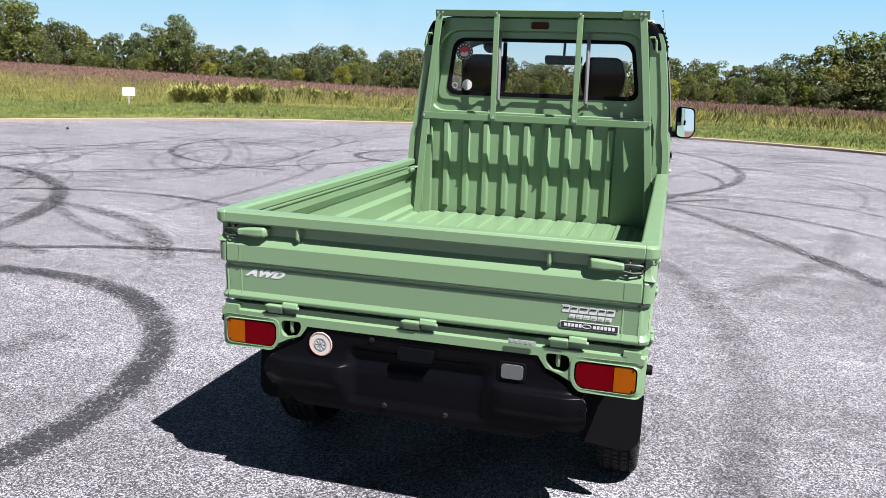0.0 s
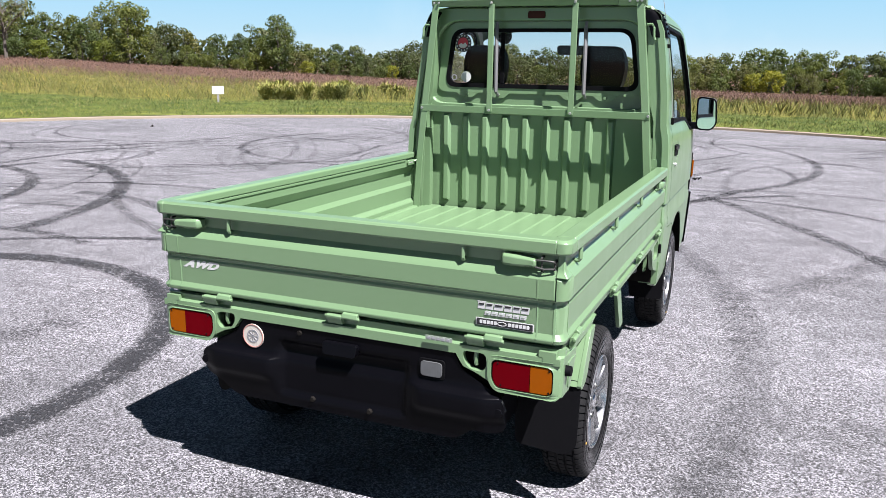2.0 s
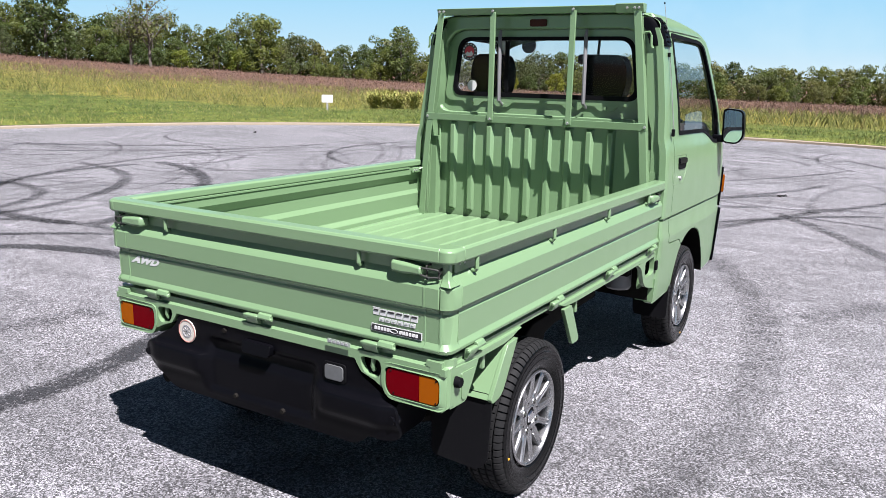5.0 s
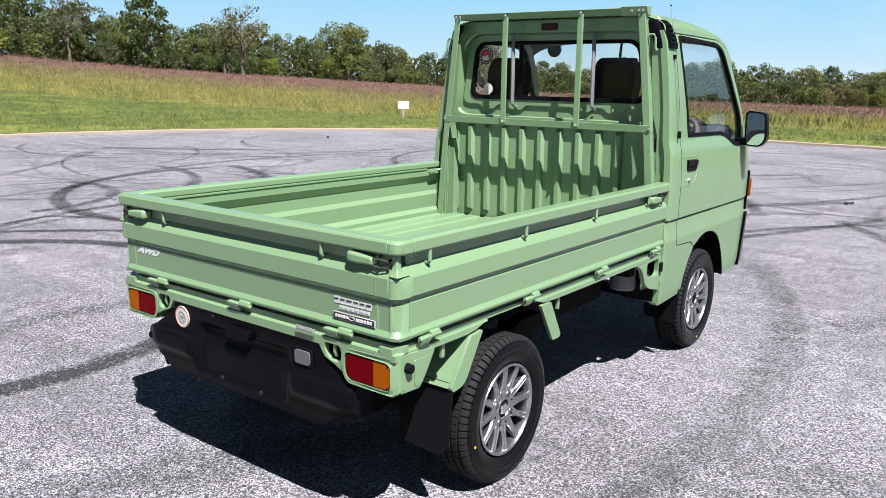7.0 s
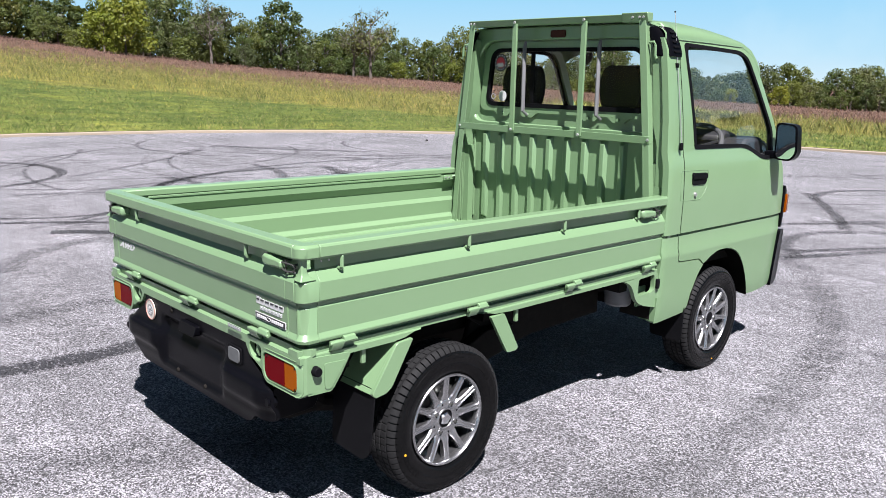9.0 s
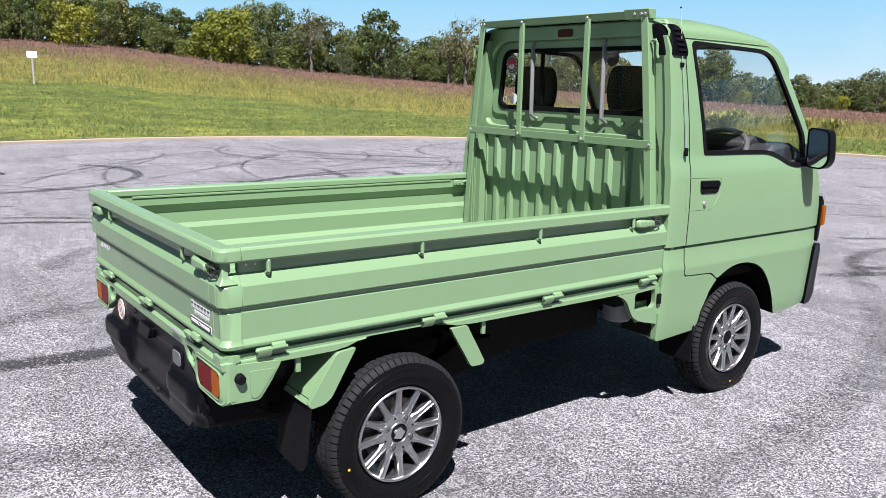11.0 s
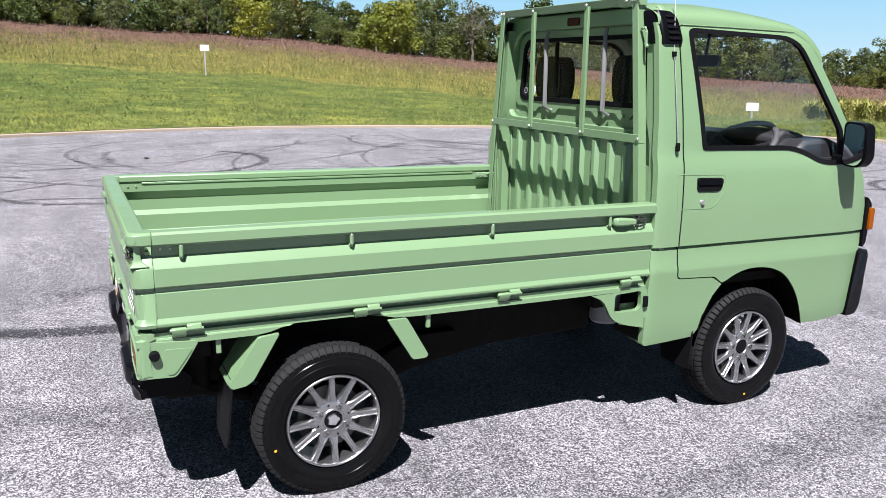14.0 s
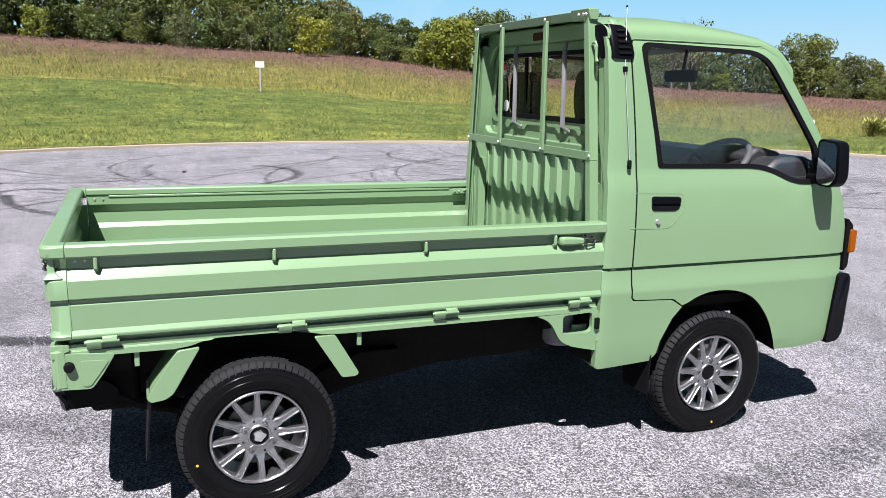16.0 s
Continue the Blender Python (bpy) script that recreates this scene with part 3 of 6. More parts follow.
    catch = part("gate_catch", box(side * 0.632, side * 0.640, 1.215, 1.312, 0.902, 0.930), GREEN, gate, bevel=0.003)
    for y in (1.228, 1.252):
        part("catch_bolt", bolt(side * 0.630, y, 0.916, "x", 0.006, 0.006), STEEL, catch)
    part("catch_pin", tube([(side * 0.632, 1.278, 0.920), (side * 0.622, 1.290, 0.926), (side * 0.618, 1.316, 0.926), (side * 0.618, 1.322, 0.895)], 0.005, seg=6), GREEN, catch)
    return gate


def out(axis, side, a, along, d, z):
    """A point d out from plane a of a side (axis x) or of the tail (axis y)."""
    return (a + side * d, along, z) if axis == "x" else (along, a - d, z)


def rope_hook(parent, at, axis, side):
    a, along = at if axis == "x" else (at[1], at[0])
    pts = [out(axis, side, a, along, d, z) for d, z in ((0.0, 0.884), (0.016, 0.884), (0.020, 0.890), (0.020, 0.922), (0.018, 0.928))]
    part("rope_hook", tube(pts, [0.006, 0.006, 0.0065, 0.0065, 0.004], seg=8), GREEN, parent)


def hinge(parent, at, axis, side, z=0.652, w=0.057):
    bm = bmesh.new()
    a = side * 0.682 if axis == "x" else -0.604
    def strip(u0, u1, prof):
        prof = [(d * 0.78, zz) for d, zz in prof]
        if axis == "x":
            prism([(a + side * d, zz) for d, zz in prof], "y", at + u0, at + u1, bm)
        else:
            prism([(a - d, zz) for d, zz in prof], "x", at + u0, at + u1, bm)
    leaf_up = [(0.004, z + 0.004), (0.022, z + 0.004), (0.028, z + 0.010), (0.022, z + 0.022), (0.008, z + 0.026), (0.002, z + 0.022)]
    leaf_dn = [(0.000, z - 0.016), (0.012, z - 0.016), (0.026, z + 0.002), (0.027, z + 0.012), (0.018, z + 0.016), (0.002, z + 0.014)]
    strip(-w, -0.001, leaf_dn)
    strip(0.001, w, leaf_up)
    p = out(axis, side, a, at - w - 0.006, 0.0155, z + 0.009), out(axis, side, a, at + w + 0.006, 0.0155, z + 0.009)
    tube(p, 0.0055, bm)
    part("hinge", bm, GREEN, parent, bevel=0.0015)


def latch(parent, at, axis, side, flip=1):
    """A folding latch: green lever, steel wire loop and catch. at: plane and start; it runs to flip."""
    a, s = at if axis == "x" else (at[1], at[0])
    def q(u, d, z):
        return out(axis, side, a, s + flip * u, d, z)
    bm = bmesh.new()
    rows = []
    for u, d, hz in ((0.0, 0.022, 0.012), (0.010, 0.034, 0.0165), (0.045, 0.036, 0.0165), (0.075, 0.031, 0.014), (0.098, 0.033, 0.012), (0.102, 0.030, 0.009)):
        z = 0.902 - 0.04 * u
        rows.append([bm.verts.new(q(u, *p)) for p in ((0.0, z - hz), (d * 0.8, z - hz), (d, z - hz * 0.6), (d, z + hz * 0.6), (d * 0.8, z + hz), (0.0, z + hz))])
    for A, B in zip(rows, rows[1:]):
        for k in range(6):
            bm.faces.new((A[k], A[(k + 1) % 6], B[(k + 1) % 6], B[k]))
    bm.faces.new(rows[0])
    bm.faces.new(rows[-1][::-1])
    lv = part("latch", bm, GREEN, parent, "green lever latch with a steel loop", bevel=0.002)
    wire = [q(0.085, 0.024, 0.906), q(0.125, 0.026, 0.908), q(0.150, 0.020, 0.906), q(0.156, 0.014, 0.897), q(0.150, 0.020, 0.886), q(0.125, 0.026, 0.884), q(0.085, 0.024, 0.890)]
    bm = tube(wire, 0.0026, seg=6)
    tube([q(0.118, 0.004, 0.915), q(0.118, 0.022, 0.915), q(0.118, 0.022, 0.878), q(0.118, 0.004, 0.878)], 0.004, bm, 6)
    tube([q(0.152, 0.0, 0.905), q(0.152, 0.016, 0.905), q(0.152, 0.016, 0.882)], 0.005, bm, 6)
    part("latch_loop", bm, DARKSTEEL, parent, "dull steel wire loop")
    return lv


for side_ in (1, -1):
    side_gate(side_)


def tailgate():
    prof = [(-0.604 - d, z) for d, z in GATE]
    gate = part("tailgate", prism(prof, "x", -0.660, 0.660), GREEN, truck, "pressed green steel tailgate with badges", bevel=0.0025, sharp=16)
    for x in (-0.612, 0.612):
        part("seam", prism([(-0.604 - d - 0.0012, z) for d, z in GATE_OUT[2:9]] + [(-0.604 - d, z) for d, z in GATE_OUT[2:9]][::-1], "x", x - 0.002, x + 0.002), GREEN, gate)
    for x in (-0.461, 0.004, 0.463):
        hinge(gate, x, "y", 1, w=0.053)
    for x in (-0.408, 0.391):
        rope_hook(gate, (x, -0.592), "y", 1)
    latch(gate, (-0.513, -0.594), "y", 1, flip=-1)
    latch(gate, (0.503, -0.594), "y", 1, flip=1)
    return gate


tail = tailgate()


def bed_floor():
    prof, x = [], -0.655
    prof.append((x, 0.676))
    for i in range(12):
        x0 = -0.62 + i * 0.105
        prof += [(x0, 0.676), (x0 + 0.008, 0.671), (x0 + 0.030, 0.671), (x0 + 0.038, 0.676)]
    prof += [(0.655, 0.676), (0.655, 0.640), (-0.655, 0.640)]
    part("bed_floor", prism(prof, "y", -0.566, 1.375), GREEN, truck, "ribbed green steel bed floor", bevel=0.0015)
    for side in (-1, 1):
        # outer rail under the gate, raised over the wheel
        o = [(-0.615, 0.650), (1.300, 0.650), (1.300, 0.615), (0.30, 0.614), (0.22, 0.618), (0.17, 0.630), (0.12, 0.634), (-0.12, 0.634), (-0.17, 0.630), (-0.21, 0.618), (-0.26, 0.612), (-0.615, 0.612)]
        bm = plate(o, [], 0.05, lambda u, v, w: (side * (0.672 - w + (0.012 if v < 0.6325 else 0)), u, v), [], [0.632, 0.633])
        part("bed_rail", bm, GREEN, truck, bevel=0.003)
        # cross stays that hold the mudguard
        for pts in (((-0.250, 0.606), (-0.180, 0.612), (-0.270, 0.462), (-0.295, 0.446), (-0.340, 0.440), (-0.352, 0.455)), ((0.190, 0.612), (0.262, 0.614), (0.346, 0.468), (0.335, 0.458), (0.285, 0.458))):
            bm = plate(rounded(pts, 0.008, 2), [], 0.014, lambda u, v, w: (side * (0.690 - w), u, v))
            stay = part("mudguard_stay", bm, GREEN, truck, bevel=0.003)
        part("mudguard_inner", prism([(-0.250, 0.606), (-0.240, 0.606), (-0.341, 0.447), (-0.351, 0.453)], "x", side * 0.52, side * 0.676), GREEN, truck)
        for y in (-0.372, 0.352):
            part("stay_hook", box(side * 0.660, side * 0.672, y - 0.008, y + 0.008, 0.562, 0.615), GREEN, truck, bevel=0.002)
        # flap
        bm = plate(rounded([(0.47, 0.47), (0.688, 0.47), (0.688, 0.255), (0.655, 0.225), (0.49, 0.235)], 0.02, 3), [], 0.006, lambda u, v, w: (side * u, -0.335 - w - 0.10 * (0.47 - v), v))
        part("mud_flap", bm, TRIM, truck, "black rubber mud flap")


bed_floor()


def rear_panel():
    """Green frame under the tailgate with boxes for the lamps."""
    o = [(-0.690, 0.655), (0.690, 0.655), (0.690, 0.520), (0.672, 0.505), (0.520, 0.512), (0.478, 0.535), (0.445, 0.552), (0.400, 0.568), (0.384, 0.590), (0.376, 0.604), (-0.376, 0.604), (-0.384, 0.590), (-0.400, 0.568), (-0.445, 0.552), (-0.478, 0.535), (-0.520, 0.512), (-0.672, 0.505), (-0.690, 0.520)]
    holes = []
    for s in (-1, 1):
        holes.append(rounded([(s * 0.398, 0.616), (s * 0.470, 0.616), (s * 0.470, 0.575), (s * 0.455, 0.558), (s * 0.415, 0.565), (s * 0.398, 0.590)], 0.02, 3))
        holes.append(rounded([(s * 0.484, 0.606), (s * 0.668, 0.606), (s * 0.668, 0.518), (s * 0.500, 0.518), (s * 0.484, 0.545)], 0.022, 4))
    def fn(u, v, w):
        k = max(0, abs(u) - 0.660) / 0.03
        return (u, -0.600 - (0.014 if v < 0.6325 else 0.0) + 0.018 * k * k + w, v)
    part("rear_panel", plate(o, holes, 0.02, fn, cu=(-0.68, -0.67, -0.66, 0.66, 0.67, 0.68), cv=(0.632, 0.636)), GREEN, truck, bevel=0.003)
    for s in (-1, 1):
        # lamp box at the side
        o2 = rounded([(-0.598, 0.630), (-0.432, 0.618), (-0.470, 0.555), (-0.505, 0.508), (-0.598, 0.512)], 0.012, 3)
        part("lamp_box", plate(o2, [], 0.20, lambda u, v, w: (s * (0.688 - w), u, v)), GREEN, truck, bevel=0.004)
        o3 = rounded([(-0.535, 0.602), (-0.452, 0.598), (-0.482, 0.555), (-0.510, 0.518), (-0.532, 0.520)], 0.01, 3)
        part("lamp_box_panel", plate(o3, [], 0.006, lambda u, v, w: (s * (0.691 - w), u, v)), GREEN, truck, bevel=0.002)
        bm = bmesh.new()
        bmesh.ops.create_cone(bm, cap_ends=True, segments=16, radius1=0.017, radius2=0.014, depth=0.026, matrix=Matrix.Translation((s * 0.694, -0.566, 0.586)) @ Matrix.Rotation(radians(90 * s), 4, "Y"))
        part("rubber_stop", bm, TRIM, truck, "round black rubber stop", bevel=0.002)
        lamp = part("tail_lamp", plate(rounded([(s * 0.484, 0.606), (s * 0.668, 0.606), (s * 0.668, 0.518), (s * 0.500, 0.518), (s * 0.484, 0.545)], 0.022, 4), [], 0.02, lambda u, v, w: (u, -0.6085 + w, v)), TRIM, truck, "red and amber tail lamp in a dark bezel")
        part("red_lens", plate(rounded([(s * 0.490, 0.601), (s * 0.599, 0.601), (s * 0.599, 0.523), (s * 0.503, 0.523), (s * 0.490, 0.546)], [0.02, 0.001, 0.001, 0.012, 0.016], 4), [], 0.024, lambda u, v, w: (u, -0.6155 + w, v)), REDLENS, lamp, "deep red lens", bevel=0.004)
        part("amber_lens", plate(rounded([(s * 0.601, 0.601), (s * 0.663, 0.601), (s * 0.663, 0.523), (s * 0.601, 0.523)], [0.001, 0.018, 0.018, 0.001], 4), [], 0.024, lambda u, v, w: (u, -0.6155 + w, v)), AMBERLENS, lamp, "amber indicator lens", bevel=0.004)
        ring = rounded([(s * 0.474, 0.617), (s * 0.683, 0.619), (s * 0.683, 0.508), (s * 0.497, 0.508), (s * 0.474, 0.541)], [0.026, 0.016, 0.02, 0.03, 0.03], 5)
        hole = rounded([(s * 0.485, 0.605), (s * 0.667, 0.605), (s * 0.667, 0.519), (s * 0.501, 0.519), (s * 0.485, 0.545)], 0.022, 5)
        part("lamp_surround", plate(ring, [hole], 0.022, lambda u, v, w: (u, -0.6180 + w + 9.0 * max(0, abs(u) - 0.660) ** 2 / 0.4, v)), GREEN, truck, bevel=0.005)
        for u, v in ((0.505, 0.594), (0.655, 0.594), (0.515, 0.530), (0.655, 0.530)):
            part("lens_screw", bolt(s * u, -0.6165, v, "y", 0.003, 0.002), TRIM, lamp)
        part("slot_back", box(s * 0.385, s * 0.48, -0.56, -0.555, 0.54, 0.63), CHASSIS, truck)
        part("tie_hook", tube([(s * 0.435, -0.600, 0.618), (s * 0.435, -0.604, 0.590), (s * 0.435, -0.596, 0.575)], 0.007), GREEN, truck)


rear_panel()


def bumper():
    o = rounded([(-0.368, 0.606), (0.368, 0.606), (0.392, 0.556), (0.440, 0.530), (0.528, 0.478), (0.528, 0.385), (0.505, 0.372), (0.430, 0.378), (0.405, 0.352), (0.375, 0.335), (-0.395, 0.335), (-0.430, 0.352), (-0.455, 0.385), (-0.528, 0.395), (-0.528, 0.478), (-0.440, 0.530), (-0.392, 0.556)], [0.02, 0.02, 0.02, 0.02, 0.02, 0.02, 0.02, 0.02, 0.02, 0.02, 0.02, 0.02, 0.02, 0.02, 0.02, 0.02, 0.02], 3)
    def sm(x, a, b):
        t = min(1, max(0, (x - a) / (b - a)))
        return t * t * (3 - 2 * t)
    def fn(u, v, w):
        # swells below, with a hollow in the middle
        swell = 0.006 + 0.016 * sm(0.60 - v, 0.08, 0.13) * (1 - 0.7 * sm(0.40 - v, 0.0, 0.06))
        ridge = 0.018 * sm(0.495 - v, 0.0, 0.009) * (sm(abs(u), 0.235, 0.27)) * (1 - sm(0.44 - v, 0, 0.04))
        hollow = -0.018 * (1 - sm(abs(u + 0.005), 0.205, 0.240)) * sm(0.556 - v, 0, 0.02) * (1 - sm(0.385 - v, 0, 0.02))
        ends = -0.022 * sm(abs(u), 0.46, 0.53)
        return (u, -0.602 - swell - ridge - hollow - ends + w, v)
    cu = [x * 0.01 for x in range(-52, 53, 2)] + [-0.212, -0.228, 0.208, 0.225, 0.245, -0.255]
    cv = [0.345 + 0.01 * i for i in range(26)] + [0.487, 0.491]
    bump_ = part("rear_bumper", plate(o, [], 0.012, fn, cu, cv), BLACK, truck, "black moulded rear valance with empty plate recess", sharp=50)
    lamp = part("reversing_lamp", plate(rounded([(0.258, 0.572), (0.342, 0.572), (0.342, 0.512), (0.258, 0.512)], 0.012, 4), [], 0.02, lambda u, v, w: (u, -0.613 + w, v)), TRIM, bump_, bevel=0.003)
    part("lamp_lens", plate(rounded([(0.266, 0.565), (0.334, 0.565), (0.334, 0.519), (0.266, 0.519)], 0.012, 4), [], 0.012, lambda u, v, w: (u, -0.617 + w, v)), CLEARLENS, bump_, "clear reversing lamp lens", bevel=0.004)
    part("plate_lamp", plate(rounded([(-0.066, 0.576), (0.056, 0.576), (0.052, 0.538), (-0.060, 0.538)], 0.01, 3), [], 0.03, lambda u, v, w: (u, -0.622 + w - 0.25 * (0.576 - v), v)), BLACK, bump_, bevel=0.004)
    for x in (-0.516, 0.512):
        part("bumper_bolt", bolt(x, -0.612, 0.446, "y", 0.019, 0.030), BLACK, bump_)
    for x, z in ((-0.108, 0.372), (0.095, 0.368), (-0.155, 0.585)):
        part("bumper_bolt", bolt(x, -0.618 if z < 0.5 else -0.610, z, "y", 0.010, 0.008), CHASSIS, bump_)
    sx, sz = -0.330, 0.550
    part("round_sticker", plate(circle(sx, sz, 0.040, 28), [], 0.003, lambda u, v, w: (u, -0.6125 + w, v)), CREAM, bump_, "round cream sticker with a pale emblem")
    plate_ring = plate(circle(sx, sz, 0.039, 28), [circle(sx, sz, 0.0365, 28)], 0.002, lambda u, v, w: (u, -0.6140 + w, v))
    part("sticker_ring", plate_ring, PINK, bump_)
    part("sticker_ring", plate(circle(sx, sz, 0.022, 24), [circle(sx, sz, 0.018, 24)], 0.002, lambda u, v, w: (u, -0.6140 + w, v)), GREYPLASTIC, bump_)
    for k in range(4):
        a = math.pi * k / 4
        dx, dz = math.cos(a) * 0.017, math.sin(a) * 0.017
        nx, nz = -math.sin(a) * 0.0012, math.cos(a) * 0.0012
        part("sticker_spoke", plate([(sx + dx + nx, sz + dz + nz), (sx - dx + nx, sz - dz + nz), (sx - dx - nx, sz - dz - nz), (sx + dx - nx, sz + dz - nz)], [], 0.002, lambda u, v, w: (u, -0.6140 + w, v)), GREYPLASTIC, bump_)
    return bump_


bumper()


# -- cab --
CAB_X = [(0.36, 0.680), (0.42, 0.690), (0.60, 0.698), (0.675, 0.702), (0.690, 0.703), (0.712, 0.697), (0.772, 0.695), (0.780, 0.687), (0.786, 0.703), (0.90, 0.7045), (0.95, 0.704), (1.04, 0.700), (1.08, 0.697), (1.115, 0.692), (1.140, 0.685), (1.165, 0.681), (1.30, 0.672), (1.45, 0.655), (1.60, 0.634), (1.655, 0.612), (1.70, 0.565)]
CAB_CUTS = [0.42, 0.50, 0.60, 0.675, 0.690, 0.712, 0.772, 0.780, 0.786, 0.90, 0.95, 1.04, 1.08, 1.115, 1.140, 1.165, 1.22, 1.30, 1.38, 1.45, 1.53, 1.60, 1.63, 1.655]


def cab_fn(side, proud=0.0):
    def fn(u, v, w):
        x = lerp_table(v, CAB_X) + proud
        x -= 0.55 * max(0, u - 2.36) ** 2
        if side < 0:
            x -= 0.015 + 0.025 * min(1, max(0, (v - 1.1) / 0.4))
        x -= 1.6 * max(0, 1.345 - u) ** 2 * 4
        return (side * (x - w), u, v)
    return fn


ARCH = [(1.585, 0.415), (1.60, 0.470), (1.648, 0.560), (1.700, 0.612), (1.770, 0.646), (1.850, 0.662), (1.950, 0.656), (2.045, 0.622), (2.120, 0.552), (2.170, 0.468), (2.200, 0.372)]
def smooth_run(pts, n=4):
    """Points of a smooth curve through the given ones."""
    out_ = [pts[0]]
    ext = [pts[0], *pts, pts[-1]]
    for i in range(1, len(ext) - 2):
        p = [Vector(q) for q in ext[i - 1:i + 3]]
        for j in range(1, n + 1):
            t = j / n
            v = 0.5 * (2 * p[1] + (p[2] - p[0]) * t + (2 * p[0] - 5 * p[1] + 4 * p[2] - p[3]) * t * t + (3 * p[1] - p[0] - 3 * p[2] + p[3]) * t ** 3)
            out_.append((v.x, v.y))
    return out_


ARCH = ARCH[:3] + smooth_run(ARCH[3:])
SEAM_Y = [(1.690, 0.612), (1.650, 0.640), (1.640, 0.643), (1.462, 0.651), (1.450, 0.660), (1.442, 0.800), (1.446, 1.165), (1.424, 1.600), (1.436, 1.640)]
WINDOW = rounded([(1.462, 1.640), (2.060, 1.628), (2.345, 1.235), (2.352, 1.092), (2.215, 1.092), (2.060, 1.160), (1.542, 1.166)], [0.05, 0.09, 0.03, 0.015, 0.07, 0.09, 0.015], 6)
GLASS_EDGE = rounded([(1.484, 1.622), (2.050, 1.610), (2.322, 1.232), (2.328, 1.112), (2.222, 1.112), (2.066, 1.178), (1.560, 1.184)], [0.045, 0.08, 0.03, 0.012, 0.07, 0.09, 0.012], 6)


def cab_side(side):
    q = [(1.304, 0.380), (1.318, 0.372), (1.560, 0.385), *ARCH[:3], (1.690, 0.606), *[(y - 0.0075, z - (0.005 if z < 0.66 else 0)) for y, z in SEAM_Y[1:]], (1.430, 1.652), (1.322, 1.652), (1.320, 1.30), (1.312, 0.95), (1.310, 0.66), (1.305, 0.50)]
    part("cab_quarter", plate(q, [], 0.03, cab_fn(side), [1.30, 1.315, 1.33, 1.36, 1.40, 1.44, 1.48, 1.52, 1.56, 1.60, 1.64], CAB_CUTS), GREEN, truck, "green cab pillar and sill behind the door")
    vent = rounded([(1.314, 1.700), (1.398, 1.698), (1.420, 1.676), (1.431, 1.588), (1.424, 1.572), (1.318, 1.572)], [0.012, 0.012, 0.02, 0.01, 0.006, 0.006], 3)
    skin = [(1.572, 0.641), (1.60, 0.635), (1.63, 0.626), (1.655, 0.616), (1.68, 0.604), (1.70, 0.590)]
    def lean(proud):
        return lambda u, v, w: (side * (lerp_table(v, skin) + proud - 48.0 * max(0, 1.347 - u) ** 2 - (0.030 if side < 0 else 0) - w), u, v)
    v = part("air_intake", plate(vent, [], 0.03, lean(0.006), [1.320, 1.330, 1.338, 1.345], [1.585, 1.60, 1.615, 1.63, 1.642, 1.655, 1.668, 1.68, 1.69]), BLACK, truck, "black louvred plastic air intake", bevel=0.003)
    for k in range(5):
        z = 1.589 + 0.021 * k
        part("louvre", plate(rounded([(1.362, z), (1.416 - 0.004 * k, z + 0.001), (1.416 - 0.004 * k, z + 0.010), (1.362, z + 0.009)], 0.003, 2), [], 0.010, lean(0.012)), TRIM, v, bevel=0.002)
    d = [*SEAM_Y, (1.470, 1.650), (1.60, 1.652), (2.050, 1.648), (2.118, 1.615), (2.170, 1.560), (2.385, 1.245), (2.440, 1.130), (2.500, 1.020), (2.532, 0.900), (2.540, 0.720), (2.520, 0.660), (2.495, 0.385), (2.300, 0.368), *ARCH[:3:-1]]
    door = part("door", plate(d, [WINDOW], 0.03, cab_fn(side), [1.8, 2.1, 2.36, 2.40, 2.44, 2.48], CAB_CUTS), GREEN, truck, "green cab door with a black-edged window")
    # black strip added along the door gap in place of its shade
    gap = [(y - 0.012, z) for y, z in SEAM_Y[4:]] + [(y + 0.004, z) for y, z in SEAM_Y[4:]][::-1]
    part("door_gap_strip", plate(gap, [], 0.012, cab_fn(side, -0.002), [], CAB_CUTS), TRIM, door, "black strip that stands for the shade in the door gap")
    part("window_seal", plate(WINDOW, [GLASS_EDGE], 0.016, cab_fn(side, 0.003), [], CAB_CUTS), TRIM, door, "black rubber window seal", bevel=0.002)
    pane = part("window_pane", plate(GLASS_EDGE, [], 0.0, cab_fn(side, -0.012), [], CAB_CUTS), GLASS, door, "clear side window glass")
    pane.visible_shadow = False
    bez = rounded([(1.508, 1.060), (1.642, 1.056), (1.642, 1.016), (1.622, 1.002), (1.518, 1.004), (1.510, 1.012)], 0.012, 4)
    part("door_handle", plate(bez, [], 0.01, cab_fn(side, 0.004)), TRIM, door, "black recessed door handle", bevel=0.003)
    part("handle_flap", plate(rounded([(1.510, 1.057), (1.640, 1.054), (1.640, 1.030), (1.510, 1.032)], 0.008, 3), [], 0.012, cab_fn(side, 0.010)), BLACK, door, bevel=0.004)
    # shallow pressing round the handle
    ring_o = rounded([(1.412, 1.076), (1.662, 1.070), (1.662, 1.00), (1.600, 0.932), (1.412, 0.936)], [0.01, 0.02, 0.03, 0.03, 0.01], 4)
    ring_i = rounded([(1.415, 1.073), (1.659, 1.067), (1.659, 1.001), (1.599, 0.935), (1.415, 0.939)], [0.01, 0.02, 0.03, 0.03, 0.01], 4)
    part("handle_pressing", plate(ring_o, [ring_i], 0.004, cab_fn(side, 0.0012)), GREEN, door)
    if side > 0:
        bm = bmesh.new()
        bmesh.ops.create_cone(bm, cap_ends=True, segments=16, radius1=0.011, radius2=0.009, depth=0.01, matrix=Matrix.Translation((0.707, 1.540, 0.960)) @ Matrix.Rotation(radians(90), 4, "Y"))
        part("door_lock", bm, STEEL, door, "round steel door lock")
